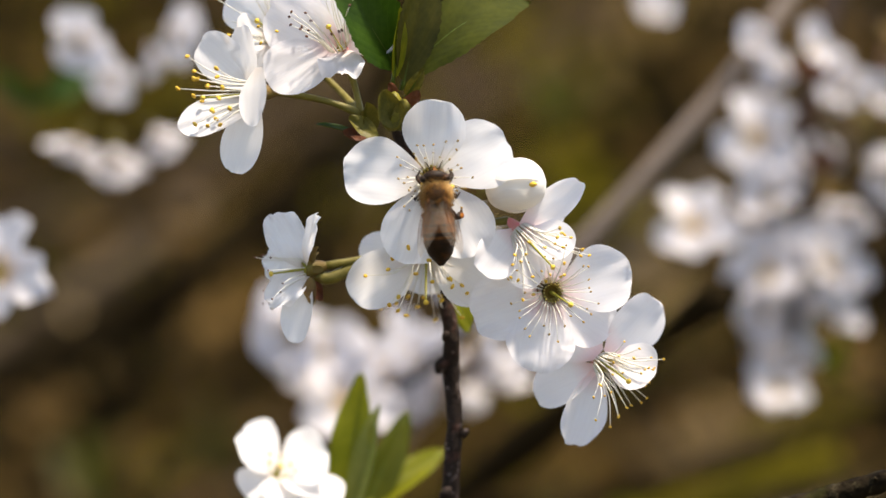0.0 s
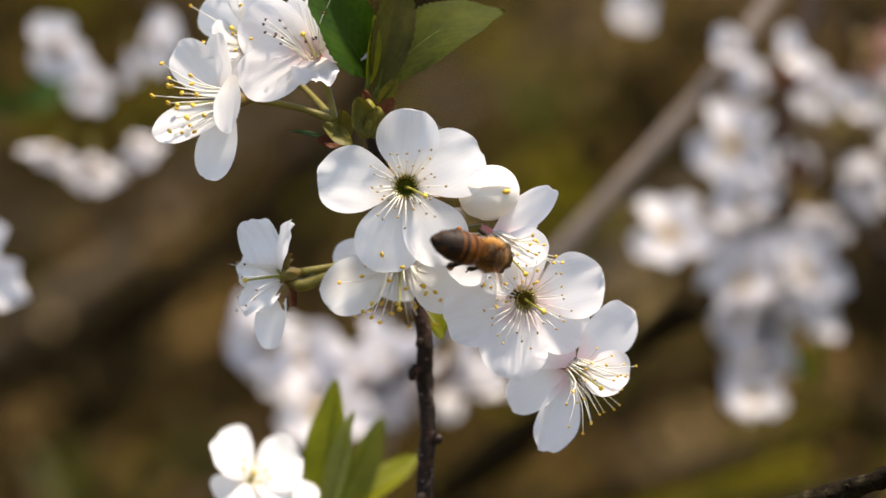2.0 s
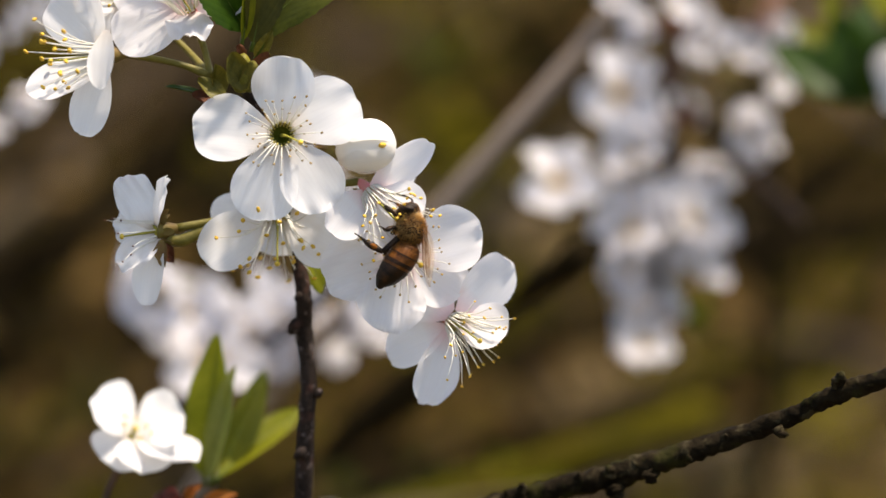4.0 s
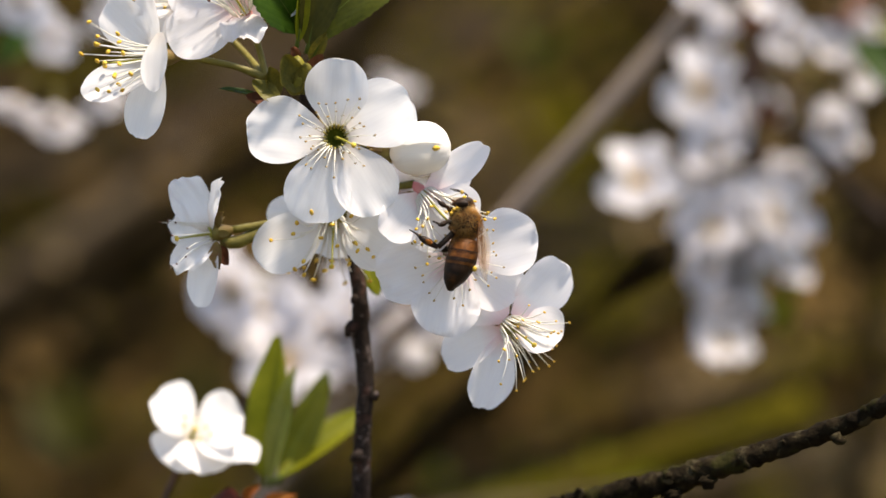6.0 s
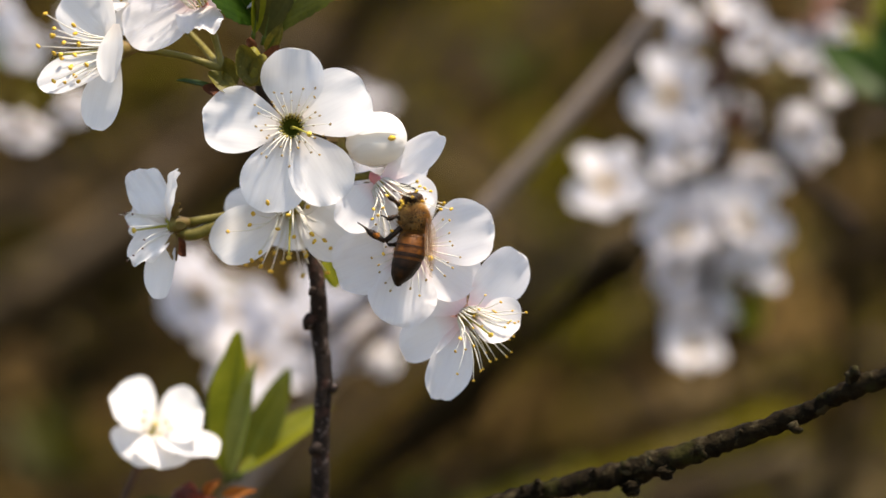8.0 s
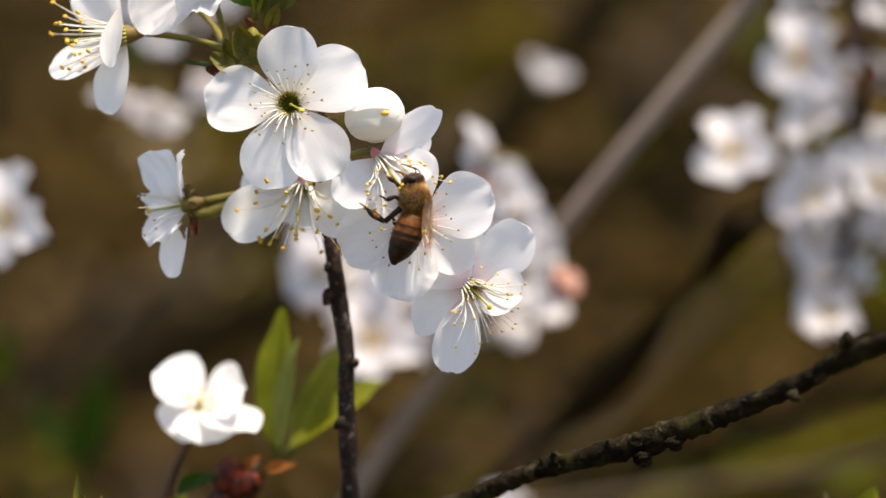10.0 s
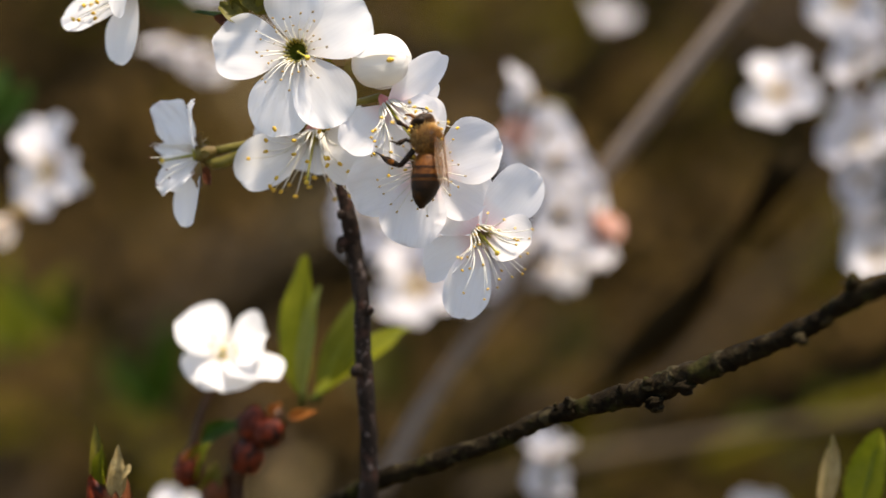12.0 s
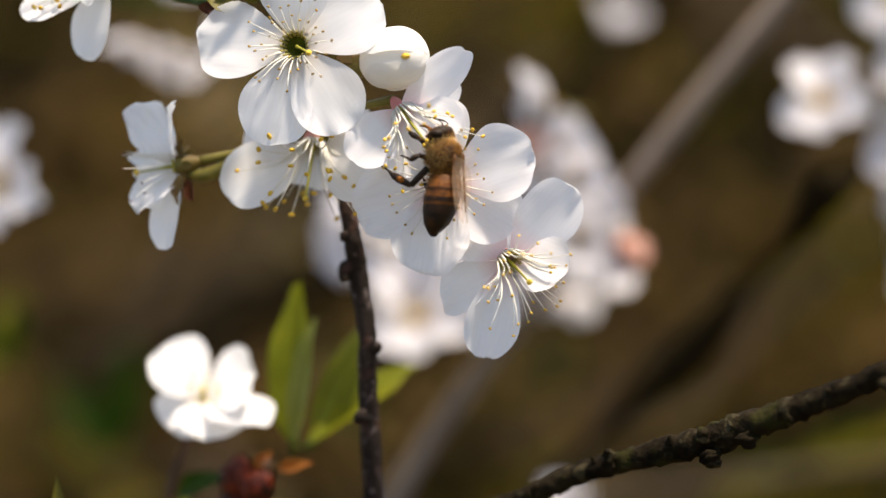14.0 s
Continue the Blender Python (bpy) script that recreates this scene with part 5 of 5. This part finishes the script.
    fur("abdomen_fur", (-1.2, 0, 0.1), (1.6, 2.0, 1.95), 420, 0.5, FUR, lambda w: w.x < 0.8, 4, abdomen)
    fur("band_fur", (-3.4, 0, -0.2), (2.4, 2.05, 1.85), 900, 0.45, FUR_DARK, lambda w: -0.45 < w.x < 0.6, 5, abdomen)

    grains = [ball((rng.uniform(2.2, 3.9), rng.uniform(1.0, 2.1), rng.uniform(-1.9, 0.2)), [rng.uniform(0.14, 0.28)] * 3, (0, 0, 1), 4, 6) for _ in range(16)]
    part("pollen_dust", join(*grains), ANTHER, bee, "yellow pollen caught in the fur", kind="stuff")

    def wing_shape(length, width, lobe):
        verts, faces, uvs = [], [], []
        for j in range(13):
            s = j / 12
            lead = 0.25 * width * math.sin(math.pi * s) ** 0.8
            trail = -width * (math.sin(math.pi * min(1, s ** lobe)) ** 0.8) * 0.75 - 0.06
            if j == 12:
                lead, trail = -0.12 * width, -0.16 * width
            for i in range(6):
                k = i / 5
                verts.append(Vector((-s * length, lead + (trail - lead) * k, 0.12 * math.sin(k * 9 + s * 5) * 0.6)))
                uvs.append((k, s))
        for j in range(12):
            for i in range(5):
                a = j * 6 + i
                faces.append((a, a + 1, a + 7, a + 6))
        return verts, faces, uvs

    wings = []
    for side in (-1, 1):
        for name, length, width, root, yaw, roll in (("forewing", 8.2, 2.6, (1.2, 1.1, 2.15), -2, -35), ("hindwing", 5.8, 2.0, (0.5, 1.0, 2.0), 0, -35)):
            verts, faces, uvs = wing_shape(length, width, 0.75 if name == "forewing" else 0.85)
            turned = Matrix.Rotation(radians(-yaw), 4, "Z") @ Matrix.Rotation(radians(roll), 4, "X")
            pts = []
            for p in verts:
                q = turned @ Vector((p.x, p.y, p.z))
                pts.append(Vector((q.x, q.y * side, q.z)))
            ob = part(name, (pts, faces), WING, bee, "clear brownish folded wing", uvs=uvs)
            ob.location = Vector((root[0], root[1] * side, root[2])) * MM
            for v0, v1 in ((0.0, 0.0), (0.35, 0.55), (0.15, 0.25)):
                rail = []
                for j in range(0, 12, 2):
                    f = v0 + (v1 - v0) * j / 12
                    i0 = min(4, int(f * 5))
                    rail.append(pts[j * 6 + i0].lerp(pts[j * 6 + i0 + 1], f * 5 - i0))
                part("wing_vein", tube(rail, [0.06, 0.055, 0.05, 0.04, 0.035, 0.03], 5, 2), AMBER, ob)
            wings.append((ob, root, side))

    def leg(side, root, knee, ankle, foot, stout, basket=False):
        pts = [Vector((p[0], p[1] * side, p[2])) for p in (root, knee, ankle, foot)]
        ob = part("leg", tube(pts[:2], (0.34 * stout, 0.30 * stout), 7, 4), CHITIN, bee, "dark jointed leg")
        part("shin", tube([pts[1], pts[1].lerp(pts[2], 0.6), pts[2]], (0.24 * stout, 0.42 * stout, 0.30 * stout), 7, 4), CHITIN, ob)
        part("foot", tube([pts[2], pts[2].lerp(pts[3], 0.5) + Vector((0, 0, 0.15)), pts[3]], (0.26 * stout, 0.14, 0.10), 6, 4), CHITIN, ob)
        if basket:
            part("pollen", ball(pts[1].lerp(pts[2], 0.55) + Vector((0, side * 0.3, 0.1)), (0.40, 0.36, 0.62), pts[2] - pts[1], 6, 8, 0.25, 1.5), POLLEN, ob)

    for side in (-1, 1):
        leg(side, (2.6, 1.0, -1.5), (3.5, 2.2, -1.9), (4.3, 2.4, -3.0), (5.0, 2.0, -3.7), 0.9)
        leg(side, (1.2, 1.3, -1.6), (1.5, 2.4, -1.9), (1.0, 2.8, -3.0), (1.6, 3.4, -3.9), 0.9)
    leg(1, (0.0, 1.2, -1.5), (-1.9, 1.7, -3.7), (-0.4, 1.8, -6.0), (0.9, 1.6, -7.6), 1.3, True)
    leg(-1, (0.0, 1.2, -1.5), (-1.9, 2.7, -2.9), (-1.5, 3.3, -4.3), (0.3, 3.6, -5.4), 1.25, True)
    return bee, abdomen, wings


bee, abdomen, wings = honeybee()

# head and tail of the bee in the plan, time by time, and how far its back leans to the right
BEE = [
        (0, (0.3, -0.5, -5.2), (1.3, -12.8, -4.6), 0),
        (0.2, (0.1, -2.3, -5.2), (0.9, -13.4, -4.6), 0),
        (0.4, (0.2, -2.1, -5.2), (0.9, -13.0, -4.6), 2),
        (0.6, (-0.1, -1.6, -5.2), (1.2, -12.3, -4.6), 4),
        (0.8, (3.2, -1.4, -5.2), (1.1, -12.4, -4.6), 5),
        (0.9, (5.0, -1.8, -5.2), (0.2, -11.9, -4.6), 5),
        (1, (6.7, -2.3, -5.2), (-0.5, -11.3, -4.6), 8),
        (1.1, (8.5, -3.0, -5.2), (0.6, -11.5, -5.6), 10),
        (1.2, (9.0, -4.3, -6.5), (2.2, -14.0, -7.5), 5),
        (1.3, (8.9, -5.2, -6.5), (0.3, -14.9, -7.5), 0),
        (1.4, (10.2, -5.2, -6.5), (0.9, -14.0, -7.5), -10),
        (1.5, (12.7, -4.6, -5.2), (2.0, -10.9, -7.5), -20),
        (1.7, (14.5, -7.2, -5.2), (2.4, -10.5, -7.5), -10),
        (1.9, (13.7, -10.1, -5.0), (4.5, -8.9, -11.0), 0),
        (2, (13.7, -11.1, -4.0), (5.0, -9.1, -12.0), 5),
        (2.1, (14.4, -12.7, -4.0), (6.0, -8.5, -12.0), 10),
        (2.2, (16.4, -13.2, -4.0), (9.1, -11.0, -12.0), 5),
        (2.3, (17.9, -12.6, -4.0), (15.9, -22.0, -8.0), 40),
        (2.4, (18.2, -10.4, -2.0), (16.1, -23.2, -3.0), 82),
        (2.5, (19.7, -9.8, -1.5), (17.9, -23.1, -2.0), 85),
        (2.7, (19.3, -9.7, -1.5), (18.4, -22.9, -2.0), 85),
        (2.9, (16.7, -9.4, -1.5), (18.0, -22.8, -2.0), 85),
        (3, (17.4, -9.0, -1.5), (18.9, -22.3, -2.0), 84),
        (3.2, (17.1, -9.2, -1.5), (18.4, -22.6, -2.0), 82),
        (5.3, (18.6, -9.8, -0.5), (18.4, -22.0, -2.0), 80),
        (6, (17.9, -9.1, -0.5), (18.7, -21.3, -2.0), 80),
        (6.5, (17.6, -9.5, -0.5), (18.7, -22.2, -2.0), 80),
        (7.5, (16.8, -8.9, -0.5), (17.3, -22.0, -2.0), 80),
        (10, (17.9, -10.6, -0.5), (17.8, -23.0, -2.0), 80),
        (11, (18.3, -9.3, -0.5), (18.2, -21.8, -2.0), 80),
        (12, (18.3, -9.4, -0.5), (19.9, -22.1, -2.0), 76),
        (12.5, (17.3, -10.1, -0.5), (18.1, -22.3, -2.0), 76),
        (13.5, (17.6, -9.9, -0.5), (18.8, -22.6, -2.0), 76),
        (14, (18.0, -9.8, -0.5), (18.8, -23.0, -2.0), 76),
]


def bee_pose(head, tail, lean):
    """The bee between head and tail, its back turned to the viewer and by lean degrees to the right."""
    h, t = vec(head), vec(tail)
    along = (h - t).normalized()
    side = along.cross(Vector((0, -1, 0))).normalized()
    back = side.cross(along)
    back = Matrix.Rotation(radians(lean), 3, along) @ back
    left = back.cross(along)
    turn = Matrix((along, left, back)).transposed()
    middle = t + along * 7.9
    return Matrix.Translation(place(middle.x, middle.z, middle.y)) @ (LEAN @ turn).to_4x4()


# how far the large blossom sags under the bee, in millimetres
SAG = ((0.0, 0.9), (0.5, 1.1), (1.0, 1.15), (1.5, 1.3), (2.0, 1.1), (2.25, 0.7), (2.5, 0.2), (3.2, 0.2), (6.5, 0.15), (10.0, -0.1), (14.0, -0.2))


# how far the abdomen curls under, in degrees
BEND = ((0.0, 0), (1.4, 0), (1.5, 8), (2.1, 10), (2.3, 22), (2.45, 34), (2.9, 40), (3.2, 38), (4.2, 28), (5.3, 20), (6.0, 13), (6.5, 11), (7.5, 10), (10.0, 16), (11.0, 13), (12.0, 9), (14.0, 8))


# how the wings spread, lift and flatten, in degrees
SPREAD = ((0.0, 16, 4, 26), (0.7, 16, 6, 26), (1.0, 24, 12, 26), (1.2, 34, 36, 20), (1.4, 38, 54, 20), (1.5, 42, 44, 20), (1.6, 36, 56, 20), (1.7, 42, 44, 20), (1.8, 36, 56, 20), (1.9, 40, 46, 20), (2.0, 36, 56, 20), (2.1, 38, 46, 20),
          (2.2, 24, 40, 16), (2.35, 10, 12, 4), (2.5, 2, 4, 0), (3.2, 0, 2, 0), (14.0, 0, 0, 0))


def motions():
    walk(main_blossom, [(t, Matrix.Translation(place(0, -sag, 0)) @ LEAN.to_4x4() @ pose(0, 0, 0, sag * 3, 0, 0)) for t, sag in SAG])
    walk(abdomen, [(t, pose(-0.6 * MM, 0, 0, 0, -bend, 0)) for t, bend in BEND])
    for wing, root, side in wings:
        walk(wing, [(t, pose(root[0] * MM, root[1] * side * MM, root[2] * MM, flat * side, lift, -out * side)) for t, out, lift, flat in SPREAD])
    walk(bee, [(t, bee_pose(head, tail, lean)) for t, head, tail, lean in BEE])


motions()
